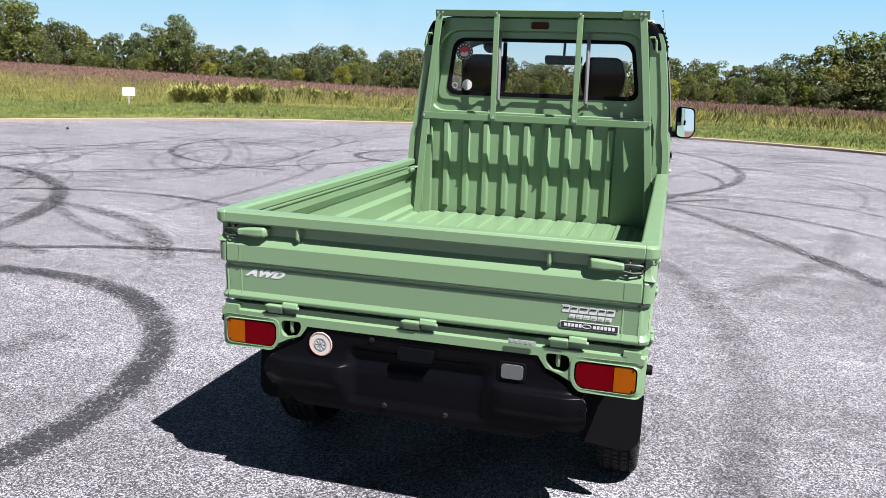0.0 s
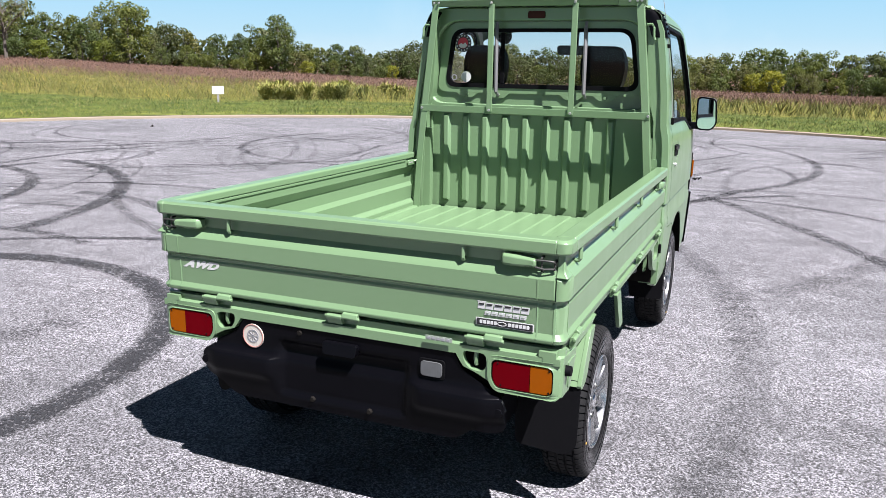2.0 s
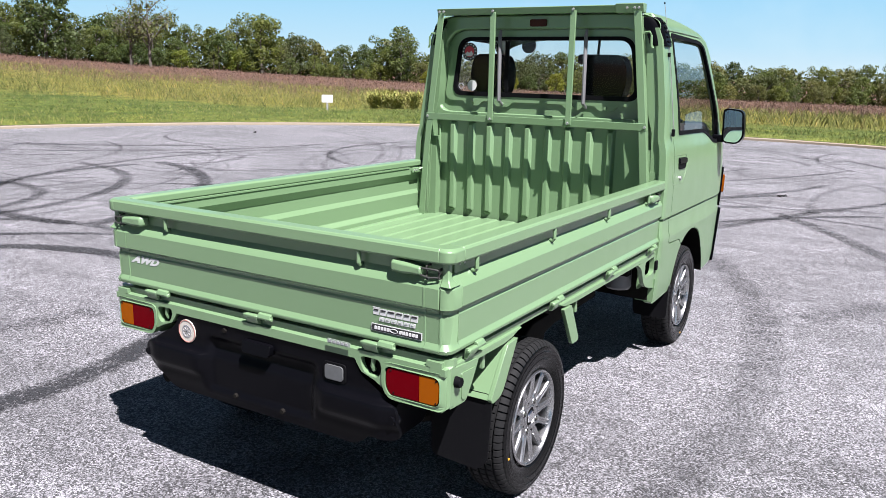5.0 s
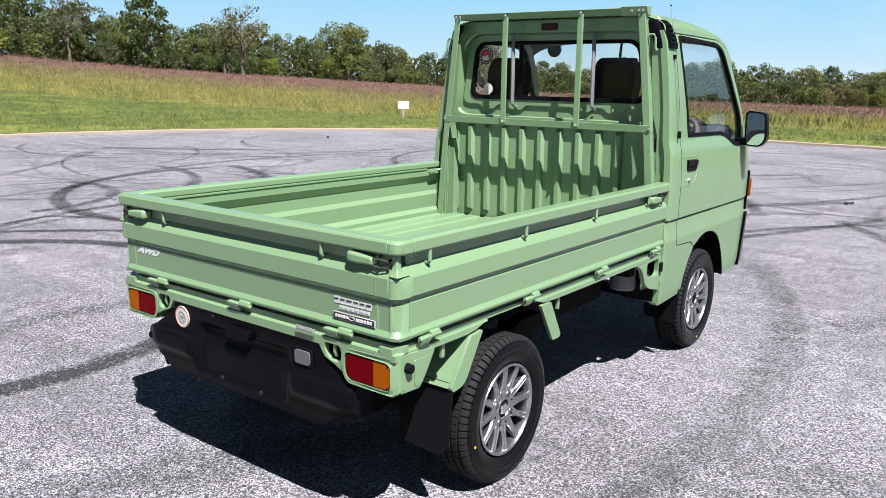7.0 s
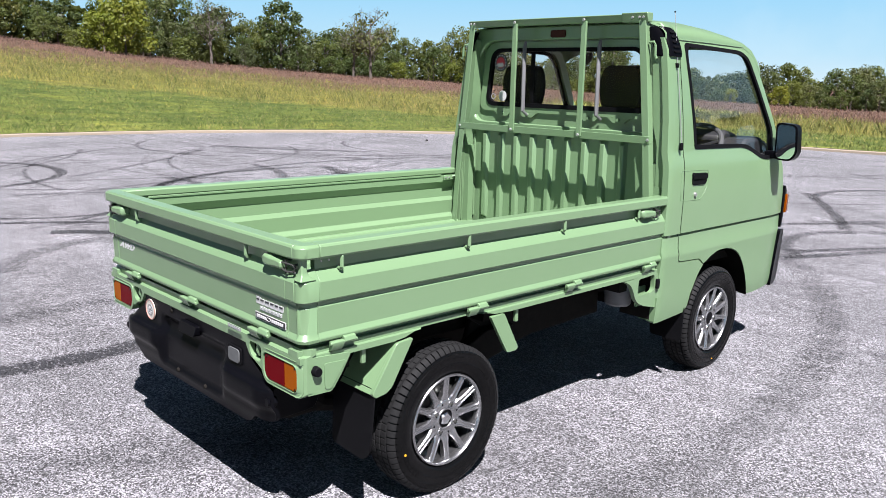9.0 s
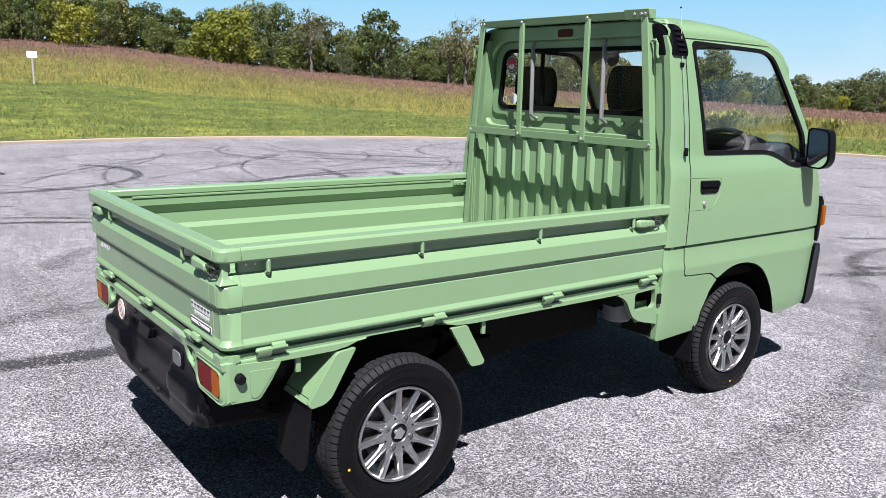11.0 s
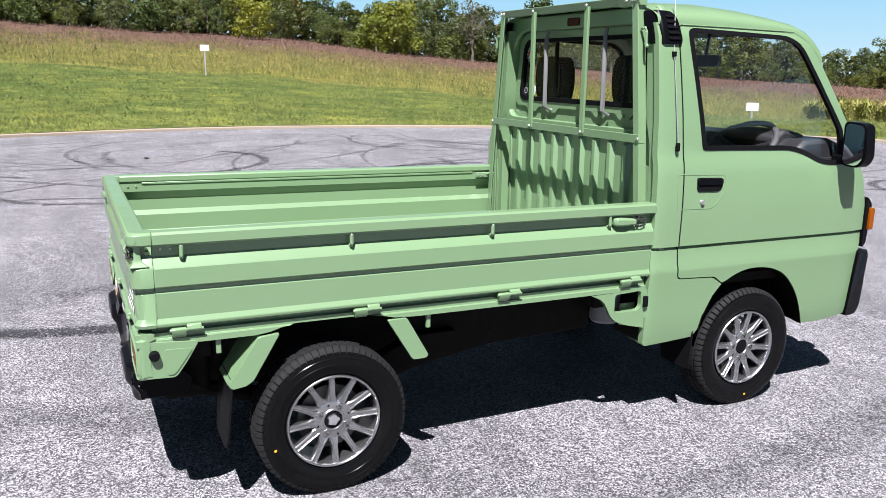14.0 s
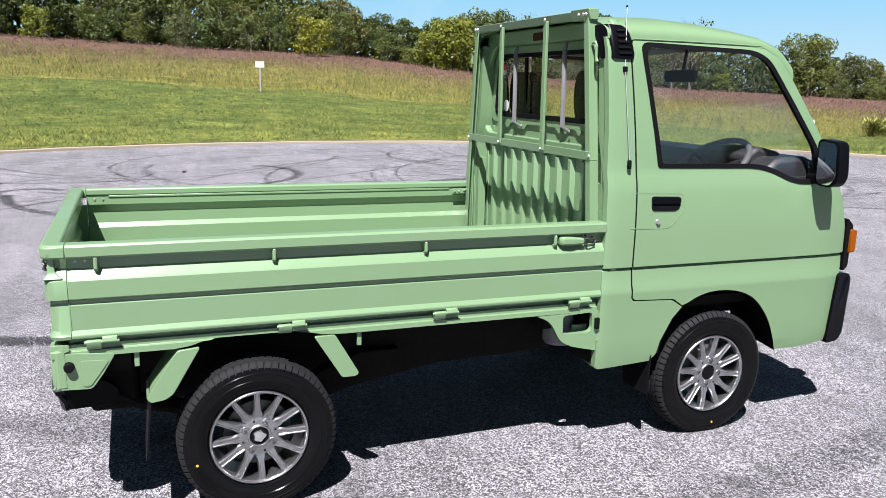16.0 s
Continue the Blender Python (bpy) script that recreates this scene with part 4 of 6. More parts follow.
        aer = tube([(0.694, 1.402, 1.19), (0.670, 1.392, 1.40), (0.648, 1.389, 1.545), (0.603, 1.411, 1.766)], [0.0028, 0.0022, 0.0018, 0.0014], seg=6)
        a = part("aerial", aer, STEEL, truck, "thin steel radio aerial")
        part("aerial_base", box(0.685, 0.700, 1.395, 1.409, 1.166, 1.200), TRIM, a, bevel=0.004)
        part("aerial_clip", box(0.625, 0.654, 1.381, 1.397, 1.526, 1.545), TRIM, a, bevel=0.002)
        part("aerial_tip", ball(0.603, 1.411, 1.766, 0.004), TRIM, a)
    # bracket with a hole ahead of the bed
    o = rounded([(1.040, 0.612), (1.308, 0.616), (1.312, 0.452), (1.192, 0.480), (1.142, 0.505), (1.097, 0.588)], [0.005, 0.005, 0.01, 0.05, 0.05, 0.04], 4)
    h = rounded([(1.152, 0.606), (1.280, 0.612), (1.282, 0.545), (1.262, 0.530), (1.152, 0.532)], 0.015, 4)
    part("filler_bracket", plate(o, [h], 0.02, lambda u, v, w: (side * (0.684 - w), u, v)), GREEN, truck, bevel=0.004)
    part("filler_back", box(side * 0.628, side * 0.636, 1.22, 1.29, 0.46, 0.55), GREEN, truck)
    part("sill_return", plate([(0.60, 0.385), (0.686, 0.385), (0.692, 0.50), (0.60, 0.50)], [], 0.006, lambda u, v, w: (side * (u - (0.015 if side < 0 else 0)), 1.3010 + w, v)), GREEN, truck)
    part("rubber_stop", box(side * 0.686, side * 0.698, 1.288, 1.308, 0.545, 0.590), TRIM, truck, bevel=0.003)
    # front corner trim and lamps
    part("corner_trim", plate(rounded([(2.536, 0.940), (2.580, 0.905), (2.582, 0.720), (2.545, 0.700)], 0.01, 3), [], 0.03, cab_fn(side, 0.012)), TRIM, truck, bevel=0.003)
    part("indicator_lamp", plate(rounded([(2.560, 0.890), (2.602, 0.880), (2.602, 0.785), (2.562, 0.780)], 0.01, 3), [], 0.05, cab_fn(side, 0.022)), AMBERLENS, truck, "amber front indicator lamp", bevel=0.006)
    bm = plate(rounded([(2.515, 0.695), (2.585, 0.690), (2.610, 0.660), (2.605, 0.405), (2.585, 0.372), (2.492, 0.372)], 0.02, 4), [], 0.16, cab_fn(side, 0.016))
    part("bumper_corner", bm, BLACK, truck, "black plastic front bumper corner", bevel=0.008)
    # inner wheel arch
    bm = bmesh.new()
    prev = None
    for y, z in ARCH:
        inward = (Vector((1.885, 0.30)) - Vector((y, z))).normalized() * 0.0035
        y, z = y + inward.x, z + inward.y
        cur = [bm.verts.new((side * (0.696 if side > 0 else 0.680), y, z)), bm.verts.new((side * 0.43, y, z + 0.03))]
        if prev:
            bm.faces.new((prev[0], cur[0], cur[1], prev[1]))
        prev = cur
    ex = bmesh.ops.solidify(bm, geom=bm.faces[:], thickness=0.006)
    part("wheel_arch", bm, CHASSIS, truck)
    # flap behind the front wheel
    bm = plate(rounded([(0.50, 0.42), (0.69, 0.42), (0.69, 0.24), (0.52, 0.24)], 0.02, 3), [], 0.006, lambda u, v, w: (side * u, 1.560 + w - 0.05 * (0.42 - v), v))
    part("mud_flap", bm, TRIM, truck)
    # door mirror
    rim = rounded([(side * 0.715, 1.285), (side * 0.825, 1.275), (side * 0.838, 1.130), (side * 0.808, 1.088), (side * 0.720, 1.092)], 0.03, 5)
    mir = part("door_mirror", plate(rim, [], 0.055, lambda u, v, w: (u * (1 - 0.05 * w) , 2.300 + w, v)), BLACK, truck, "black door mirror on the cab door", bevel=0.012)
    gl = rounded([(side * 0.725, 1.276), (side * 0.818, 1.267), (side * 0.829, 1.132), (side * 0.804, 1.097), (side * 0.729, 1.101)], 0.025, 5)
    part("mirror_glass", plate(gl, [], 0.004, lambda u, v, w: (u, 2.2945 + w + 0.032 * (v - 1.19) - 0.05 * (abs(u) - 0.77), v)), MIRROR, mir, "mirror glass")
    part("mirror_arm", box(side * 0.665, side * 0.735, 2.300, 2.340, 1.095, 1.135), BLACK, mir, bevel=0.008)
    return door


cab_side(1)
cab_side(-1)


def cab_shell():
    tops = [(1.325, 1.738), (1.38, 1.747), (1.435, 1.752), (1.62, 1.760), (1.80, 1.750), (1.95, 1.730), (2.06, 1.710), (2.125, 1.692), (2.165, 1.674), (2.200, 1.648)]
    eaves = [(1.30, 1.646), (2.04, 1.644), (2.085, 1.630), (2.118, 1.612), (2.170, 1.557), (2.205, 1.508)]
    bm = bmesh.new()
    rows = []
    for y, zt in tops:
        ze = lerp_table(y, eaves)
        half = lerp_table(ze, CAB_X) + 0.001
        row = []
        for k in range(41):
            t = math.pi * k / 40
            c, sn = math.cos(t), math.sin(t)
            row.append(bm.verts.new((half * math.copysign(abs(c) ** 0.60, c) + (0.038 if c < 0 else 0) * abs(c), y, ze + (zt - ze) * sn ** 0.70)))
        rows.append(row)
    for A, B in zip(rows, rows[1:]):
        for k in range(40):
            bm.faces.new((A[k], A[k + 1], B[k + 1], B[k]))
    part("cab_roof", bm, GREEN, truck, "smooth green cab roof", sharp=60)
    for sd_ in (-1, 1):
        hx = 0.618 if sd_ > 0 else 0.606
        part("roof_seam", tube([(sd_ * hx, 1.44, 1.648), (sd_ * hx, 1.70, 1.649), (sd_ * hx, 2.04, 1.646), (sd_ * (hx - 0.002), 2.085, 1.632), (sd_ * (hx - 0.004), 2.116, 1.613)], 0.0025, seg=6), GREEN, truck)
    # rear wall: ribbed panel below, window above in a pressed hollow
    def wall(y):
        return lambda u, v, w: (u, y + w, v)
    lower = [(-0.640, 0.640), (0.640, 0.640), (0.640, 1.215), (-0.640, 1.215)]
    back = part("cab_back", plate(lower, [], 0.02, wall(1.396)), GREEN, truck, "green ribbed cab back panel")
    for k in range(9):
        x = -0.488 + k * 0.1105
        bm = bmesh.new()
        rws = []
        for z, d, hw in ((0.700, 0.0, 0.020), (0.714, 0.019, 0.017), (1.165, 0.019, 0.017), (1.182, 0.0, 0.020)):
            rws.append([bm.verts.new((x + s * hw2, 1.397 - dd, z)) for s, hw2, dd in ((-1, hw + 0.007, 0), (-1, hw - 0.005, d), (1, hw - 0.005, d), (1, hw + 0.007, 0))])
        for A, B in zip(rws, rws[1:]):
            for j in range(3):
                bm.faces.new((A[j], A[j + 1], B[j + 1], B[j]))
        bmesh.ops.remove_doubles(bm, verts=bm.verts[:], dist=1e-5)
        part("rib", bm, GREEN, back, bevel=0.003)
    for x in (0.575, -0.575):
        part("panel_bead", box(x - 0.006, x + 0.006, 1.388, 1.398, 0.70, 1.16), GREEN, back, bevel=0.003)
    hollow = rounded([(-0.578, 1.235), (0.590, 1.235), (0.530, 1.655), (-0.520, 1.655)], [0.09, 0.09, 0.12, 0.12], 8)
    upper = [(-0.640, 1.205), (0.640, 1.205), (0.592, 1.690), (0.560, 1.722), (-0.540, 1.722), (-0.580, 1.690)]
    part("window_surround", plate(upper, [hollow], 0.035, wall(1.364)), GREEN, back, bevel=0.008)
    win = rounded([(-0.500, 1.318), (0.525, 1.318), (0.482, 1.618), (-0.462, 1.618)], [0.06, 0.06, 0.07, 0.07], 8)
    part("window_panel", plate(rounded([(-0.60, 1.215), (0.60, 1.215), (0.55, 1.69), (-0.55, 1.69)], 0.02, 2), [win], 0.02, wall(1.400)), GREEN, back)
    wi = rounded([(-0.478, 1.340), (0.503, 1.340), (0.464, 1.600), (-0.444, 1.600)], [0.05, 0.05, 0.06, 0.06], 8)
    part("rear_window_seal", plate(win, [wi], 0.02, wall(1.386)), TRIM, back, "black rubber rear window seal", bevel=0.004)
    pane = part("rear_window_pane", plate(wi, [], 0.0, wall(1.400)), REARGLASS, back, "rear window glass")
    pane.visible_shadow = False
    # centre joint of the two rear sliding panes
    part("window_divider", box(-0.195, -0.175, 1.396, 1.406, 1.345, 1.598), TRIM, back)
    # raised flange round the window with pads under the guard fixings
    pads = []
    for x in (-0.375, -0.20, 0.19, 0.36):
        pads += [(x - 0.060, 1.292), (x - 0.034, 1.268), (x + 0.034, 1.268), (x + 0.060, 1.292)]
    flange = rounded([(-0.548, 1.292), *pads, (0.566, 1.292), (0.512, 1.648), (-0.496, 1.648)], [0.07] + [0.012] * 16 + [0.07, 0.08, 0.08], 5)
    part("window_flange", plate(flange, [win], 0.016, wall(1.390)), GREEN, back, bevel=0.004)
    for x in (-0.375, -0.20, 0.19, 0.36):
        part("guard_fixing", bolt(x, 1.386, 1.282, "y", 0.010, 0.014), GREEN, back)
    part("third_lamp_cover", plate(rounded([(-0.045, 1.700), (0.045, 1.700), (0.045, 1.665), (-0.045, 1.665)], 0.01, 3), [], 0.02, wall(1.356)), BROWNLENS, back, "dull brown lamp under the roof edge", bevel=0.004)
    # corner columns
    for s in (-1, 1):
        o = [(0.640, 0.640), (0.690, 0.640), (0.690, 1.12), (0.672, 1.30), (0.640, 1.58), (0.618, 1.652), (0.560, 1.660), (0.585, 1.30), (0.620, 1.18)]
        bm = plate(o, [], 0.085, lambda u, v, w: (s * (u - (0.008 if s > 0 else 0.036)), 1.330 + w, v), [], CAB_CUTS[:-1])
        part("cab_corner", bm, GREEN, back, bevel=0.01)
        part("corner_filler", box(s * 0.598, s * 0.674, 1.372, 1.394, 0.60, 1.16), GREEN, back)
        part("corner_filler", box(s * 0.640, s * (0.694 if s > 0 else 0.676), 1.345, 1.371, 0.66, 1.05), GREEN, back)
        part("corner_filler", box(s * 0.560, s * (0.655 if s > 0 else 0.640), 1.332, 1.372, 0.66, 1.10), GREEN, back)
        part("gate_stop", box(s * 0.604, s * 0.668, 1.3165, 1.3215, 0.645, 0.962), GREEN, truck)
        part("bed_end", box(s * 0.630, s * 0.672, 1.317, 1.371, 0.640, 0.662), GREEN, truck)
    # front: windscreen and nose
    bm = bmesh.new()
    fr = []
    for y, z, hw in ((2.160, 1.648, 0.556), (2.30, 1.42, 0.600), (2.395, 1.265, 0.625), (2.455, 1.150, 0.640)):
        fr.append([bm.verts.new((hw * k / 6, y + 0.05 * (1 - (k / 6) ** 2), z)) for k in range(-6, 7)])
    for A, B in zip(fr, fr[1:]):
        for k in range(12):
            bm.faces.new((A[k], A[k + 1], B[k + 1], B[k]))
    ws = part("windscreen", bm, GLASS, truck, "curved windscreen glass")
    ws.visible_shadow = False
    bm = bmesh.new()
    fr = []
    for y, z, hw in ((2.455, 1.150, 0.645), (2.520, 1.030, 0.650), (2.552, 0.900, 0.655), (2.560, 0.700, 0.655), (2.555, 0.55, 0.655), (2.53, 0.372, 0.65)):
        fr.append([bm.verts.new((hw * k / 6, y + 0.05 * (1 - (k / 6) ** 2), z)) for k in range(-6, 7)])
    for A, B in zip(fr, fr[1:]):
        for k in range(12):
            bm.faces.new((A[k], A[k + 1], B[k + 1], B[k]))
    bmesh.ops.solidify(bm, geom=bm.faces[:], thickness=0.02)
    nose = part("cab_nose", bm, GREEN, truck, "green cab front panel")
    part("front_bumper", box(-0.60, 0.60, 2.585, 2.635, 0.385, 0.560), BLACK, truck, "black front bumper", bevel=0.02)
    for s in (-1, 1):
        part("headlamp", plate(rounded([(s * 0.40, 0.885), (s * 0.60, 0.885), (s * 0.60, 0.765), (s * 0.40, 0.765)], 0.02, 4), [], 0.06, lambda u, v, w: (u, 2.605 - w - 0.12 * max(0, abs(u) - 0.4), v)), CLEARLENS, truck, "clear headlamp", bevel=0.006)


cab_shell()


def rack():
    """Guard frame behind the cab window."""
    def post(side):
        bm = bmesh.new()
        rows = []
        for z, x in ((0.660, 0.640), (0.93, 0.622), (1.20, 0.596), (1.50, 0.562), (1.742, 0.534)):
            rows.append([bm.verts.new((side * xx, y, z)) for xx, y in ((x - 0.036, 1.288), (x, 1.288), (x, 1.325), (x - 0.005, 1.325), (x - 0.005, 1.293), (x - 0.036, 1.293))])
        for A, B in zip(rows, rows[1:]):
            for k in range(6):
                bm.faces.new((A[k], A[(k + 1) % 6], B[(k + 1) % 6], B[k]))
        bm.faces.new(rows[0])
        bm.faces.new(rows[-1][::-1])
        return bm
    rk = part("cab_guard", prism([(1.292, 1.720), (1.322, 1.720), (1.322, 1.752), (1.282, 1.752)], "x", -0.540, 0.540), GREEN, truck, "green steel guard frame behind the cab", bevel=0.003)
    for s in (-1, 1):
        part("guard_post", post(s), GREEN, rk, bevel=0.002)
        part("post_foot", plate(rounded([(s * 0.60, 1.00), (s * 0.650, 1.00), (s * 0.662, 0.68), (s * 0.60, 0.68)], 0.01, 2), [], 0.003, lambda u, v, w: (u, 1.3260 + w, v)), GREEN, rk)
        hk = tube([(s * 0.555, 1.300, 1.630), (s * 0.578, 1.298, 1.632), (s * 0.588, 1.297, 1.615), (s * 0.590, 1.297, 1.575), (s * 0.598, 1.297, 1.560)], 0.006, seg=8)
        part("guard_hook", hk, GREEN, rk)
    part("guard_crossbar", prism([(1.286, 1.190), (1.318, 1.190), (1.318, 1.196), (1.292, 1.196), (1.290, 1.224), (1.283, 1.224)], "x", -0.598, 0.598), GREEN, rk, bevel=0.0015)
    for x in (-0.211, 0.214):
        part("guard_bar", box(x - 0.014, x + 0.014, 1.276, 1.288, 1.200, 1.730), GREEN, rk, bevel=0.002)
        part("guard_bolt", bolt(x, 1.272, 1.207, "y"), STEEL, rk)
        part("guard_bolt", bolt(x, 1.272, 1.735, "y"), STEEL, rk)
    for x in (-0.59, 0.59):
        part("guard_bolt", bolt(x, 1.283, 1.207, "y"), STEEL, rk)
    for x in (-0.525, -0.50, 0.47, 0.505, 0.525):
        part("guard_bolt", bolt(x, 1.281, 1.737, "y", 0.007), STEEL, rk)
    part("guard_cap", prism([(1.290, 1.716), (1.325, 1.716), (1.325, 1.757), (1.279, 1.757)], "x", 0.415, 0.548), GREEN, rk, bevel=0.003)
    # steel window bars behind the glass guard
    for x in (-0.203, 0.257):
        part("window_bar", tube([(x + 0.004, 1.385, 1.280), (x + 0.002, 1.352, 1.300), (x - 0.002, 1.352, 1.62), (x - 0.002, 1.360, 1.648)], [0.008, 0.010, 0.010, 0.007], seg=8), CANISTER, rk, "dull steel window bar")


rack()


# -- wheels --
def lathe(prof, n=72, closed=True, split=None):
    """A profile of (radius, x) turned round the x axis; split(r, x) tells the second material's faces."""
    bm = bmesh.new()
    rows = [[bm.verts.new((x, r * math.cos(2 * math.pi * i / n), r * math.sin(2 * math.pi * i / n))) for r, x in prof] for i in range(n)]
    m = len(prof) if closed else len(prof) - 1
    for i in range(n):
        A, B = rows[i], rows[(i + 1) % n]
        for k in range(m):
            k2 = (k + 1) % len(prof)
            f = bm.faces.new((A[k], B[k], B[k2], A[k2]))
            if split and split((prof[k][0] + prof[k2][0]) / 2, (prof[k][1] + prof[k2][1]) / 2):
                f.material_index = 1
    return bm


def disc(r1, r2, depth, x, seg=24, bm=None):
    bm = bm or bmesh.new()
    bmesh.ops.create_cone(bm, cap_ends=True, segments=seg, radius1=r1, radius2=r2, depth=depth, matrix=Matrix.Translation((x, 0, 0)) @ Matrix.Rotation(radians(90), 4, "Y"))
    return bm


def wheel_meshes():
    R = 0.268
    half = [(0.163, 0.048), (0.167, 0.058), (0.172, 0.0645), (0.180, 0.0690), (0.192, 0.0725), (0.2035, 0.0742), (0.2050, 0.0757), (0.2085, 0.0760), (0.2100, 0.0748), (0.2270, 0.0750), (0.2285, 0.0762), (0.2320, 0.0762), (0.2335, 0.0747), (0.2400, 0.0738), (0.2410, 0.0746), (0.2440, 0.0740), (0.2500, 0.0712), (0.2575, 0.0672), (0.2635, 0.0610), (R - 0.001, 0.0530), (R, 0.0480), (R - 0.007, 0.0465), (R - 0.007, 0.0405), (R, 0.0390), (R + 0.0005, 0.0180), (R - 0.007, 0.0165), (R - 0.007, 0.0105), (R + 0.0005, 0.0090)]
    prof = [(r, -x) for r, x in half] + half[::-1]
    pitch, cuts = 66, (0.0, 0.03, 0.19, 0.23, 0.62)
    n = pitch * len(cuts)
    tyre = bmesh.new()
    rows = []
    for i in range(n):
        row = []
        for r, x in prof:
            j = i % len(cuts)
            slant = (0.10 if x > 0 else -0.10) * abs(x) / 0.05 + (0.45 if abs(x) < 0.0395 else 0.0) + (0.2 if abs(x) < 0.0170 else 0.0)
            a = 2 * math.pi * (i // len(cuts) + cuts[j] + slant) / pitch
            rr, xx = r, x
            if j in (1, 2):
                if abs(x) > 0.0470 and r > 0.2495:
                    rr -= 0.0065
                    xx -= math.copysign(0.0045, x)
                elif abs(x) < 0.0395 and r > 0.266:
                    rr -= 0.0035
            row.append(tyre.verts.new((xx, rr * math.cos(a), rr * math.sin(a))))
        rows.append(row)
    for i in range(n):
        A, B = rows[i], rows[(i + 1) % n]
        for k in range(len(prof) - 1):
            f = tyre.faces.new((A[k], B[k], B[k + 1], A[k + 1]))
            if (prof[k][0] + prof[k + 1][0]) / 2 > 0.2505:
                f.material_index = 1
    # raised strokes on the sidewall where writing stands
    for start, count in ((28, 4), (196, 6)):
        for q in range(count):
            for da, r0, r1, wd in ((0.0, 0.2105, 0.2265, 0.9), (1.5, 0.2105, 0.2145, 2.0), (1.5, 0.2225, 0.2265, 2.0)):
                a0 = radians(start + q * 5.2 + da)
                a1 = a0 + radians(wd)
                tyre.faces.new([tyre.verts.new((0.0764, r * math.cos(a), r * math.sin(a))) for r, a in ((r0, a0), (r1, a0), (r1, a1), (r0, a1))])
    rim = lathe([(0.1655, 0.055), (0.1670, 0.0655), (0.1645, 0.0690), (0.1600, 0.0690), (0.1570, 0.0655), (0.1550, 0.0560), (0.1530, 0.0440), (0.1480, -0.020), (0.1480, -0.050), (0.1600, -0.055)], 72, split=lambda r, x: x < 0.045)
    # one spoke with a shallow hollow along its face and a spread root
    spoke = bmesh.new()
    sec = []
    for r, hw, x, dep in ((0.062, 0.0158, 0.0500, 0.024), (0.076, 0.0178, 0.0525, 0.024), (0.082, 0.0150, 0.0540, 0.024), (0.092, 0.0122, 0.0555, 0.024), (0.125, 0.0116, 0.0595, 0.024), (0.148, 0.0122, 0.0615, 0.022), (0.1575, 0.0132, 0.0620, 0.020)):
        sec.append([spoke.verts.new((xx, hh, r)) for hh, xx in ((-hw, x - dep), (-hw, x - 0.0055), (-hw * 0.74, x), (-hw * 0.50, x), (-hw * 0.34, x - 0.0022), (hw * 0.34, x - 0.0022), (hw * 0.50, x), (hw * 0.74, x), (hw, x - 0.0055), (hw, x - dep))])
    for A, B in zip(sec, sec[1:]):
        for k in range(10):
            spoke.faces.new((A[k], A[(k + 1) % 10], B[(k + 1) % 10], B[k]))
    hub = lathe([(0.0, 0.034), (0.0300, 0.034), (0.0310, 0.0500), (0.0335, 0.0535), (0.0380, 0.0535), (0.0410, 0.0505), (0.0640, 0.0510), (0.0690, 0.0490), (0.0720, 0.0430), (0.0720, 0.022), (0.0, 0.022)], 48)
    cap = bmesh.new()
    lob = [(0.0215 + 0.0022 * math.cos(5 * 2 * math.pi * i / 40) + 0.0010 * math.cos(3 * 2 * math.pi * i / 40)) for i in range(40)]
    top = [cap.verts.new((0.0565, r * 0.86 * math.cos(2 * math.pi * i / 40), r * 0.86 * math.sin(2 * math.pi * i / 40))) for i, r in enumerate(lob)]
    low = [cap.verts.new((0.0520, r * math.cos(2 * math.pi * i / 40), r * math.sin(2 * math.pi * i / 40))) for i, r in enumerate(lob)]
    cap.faces.new(top)
    for i in range(40):
        cap.faces.new((low[i], low[(i + 1) % 40], top[(i + 1) % 40], top[i]))
    made = {}
    for key, bmx, m, sh in (
        ("drum", disc(0.095, 0.095, 0.05, -0.025, 32), CHASSIS, 32),
        ("brake_disc", lathe([(0.050, 0.012), (0.114, 0.012), (0.116, 0.010), (0.116, 0.001), (0.050, 0.001)], 48), DARKSTEEL, 32),
        ("tyre", tyre, [RUBBER, TREAD], 28),
        ("rim", rim, [ALLOY, RIMDARK], 32),
        ("spoke", spoke, ALLOY, 22),
        ("hub", hub, ALLOY, 32),
        ("cap_seat", disc(0.0300, 0.0285, 0.016, 0.043, 32), TRIM, 32),
        ("centre_cap", cap, CHROME, 32),
        ("lug_hole", lathe([(0.0, 0.0495), (0.0095, 0.0495), (0.0105, 0.0530), (0.0125, 0.0535), (0.0140, 0.0510), (0.0140, 0.044), (0.0, 0.044)], 20, split=lambda r, x: r > 0.0100), [TRIM, ALLOY], 32),
        ("lug_nut", disc(0.0052, 0.0044, 0.009, 0.0525, 6), DARKSTEEL, 32),
        ("tyre_dot", disc(0.0045, 0.0045, 0.0016, 0.0764, 10), YELLOWDOT, 32),
        ("hub_dimple", disc(0.0038, 0.0036, 0.003, 0.0508, 10), TRIM, 32),
    ):
        ob = mesh_object(key, bmx, m, sh)
        made[key] = ob.data
        bpy.data.objects.remove(ob)
    return made


WHEEL = wheel_meshes()


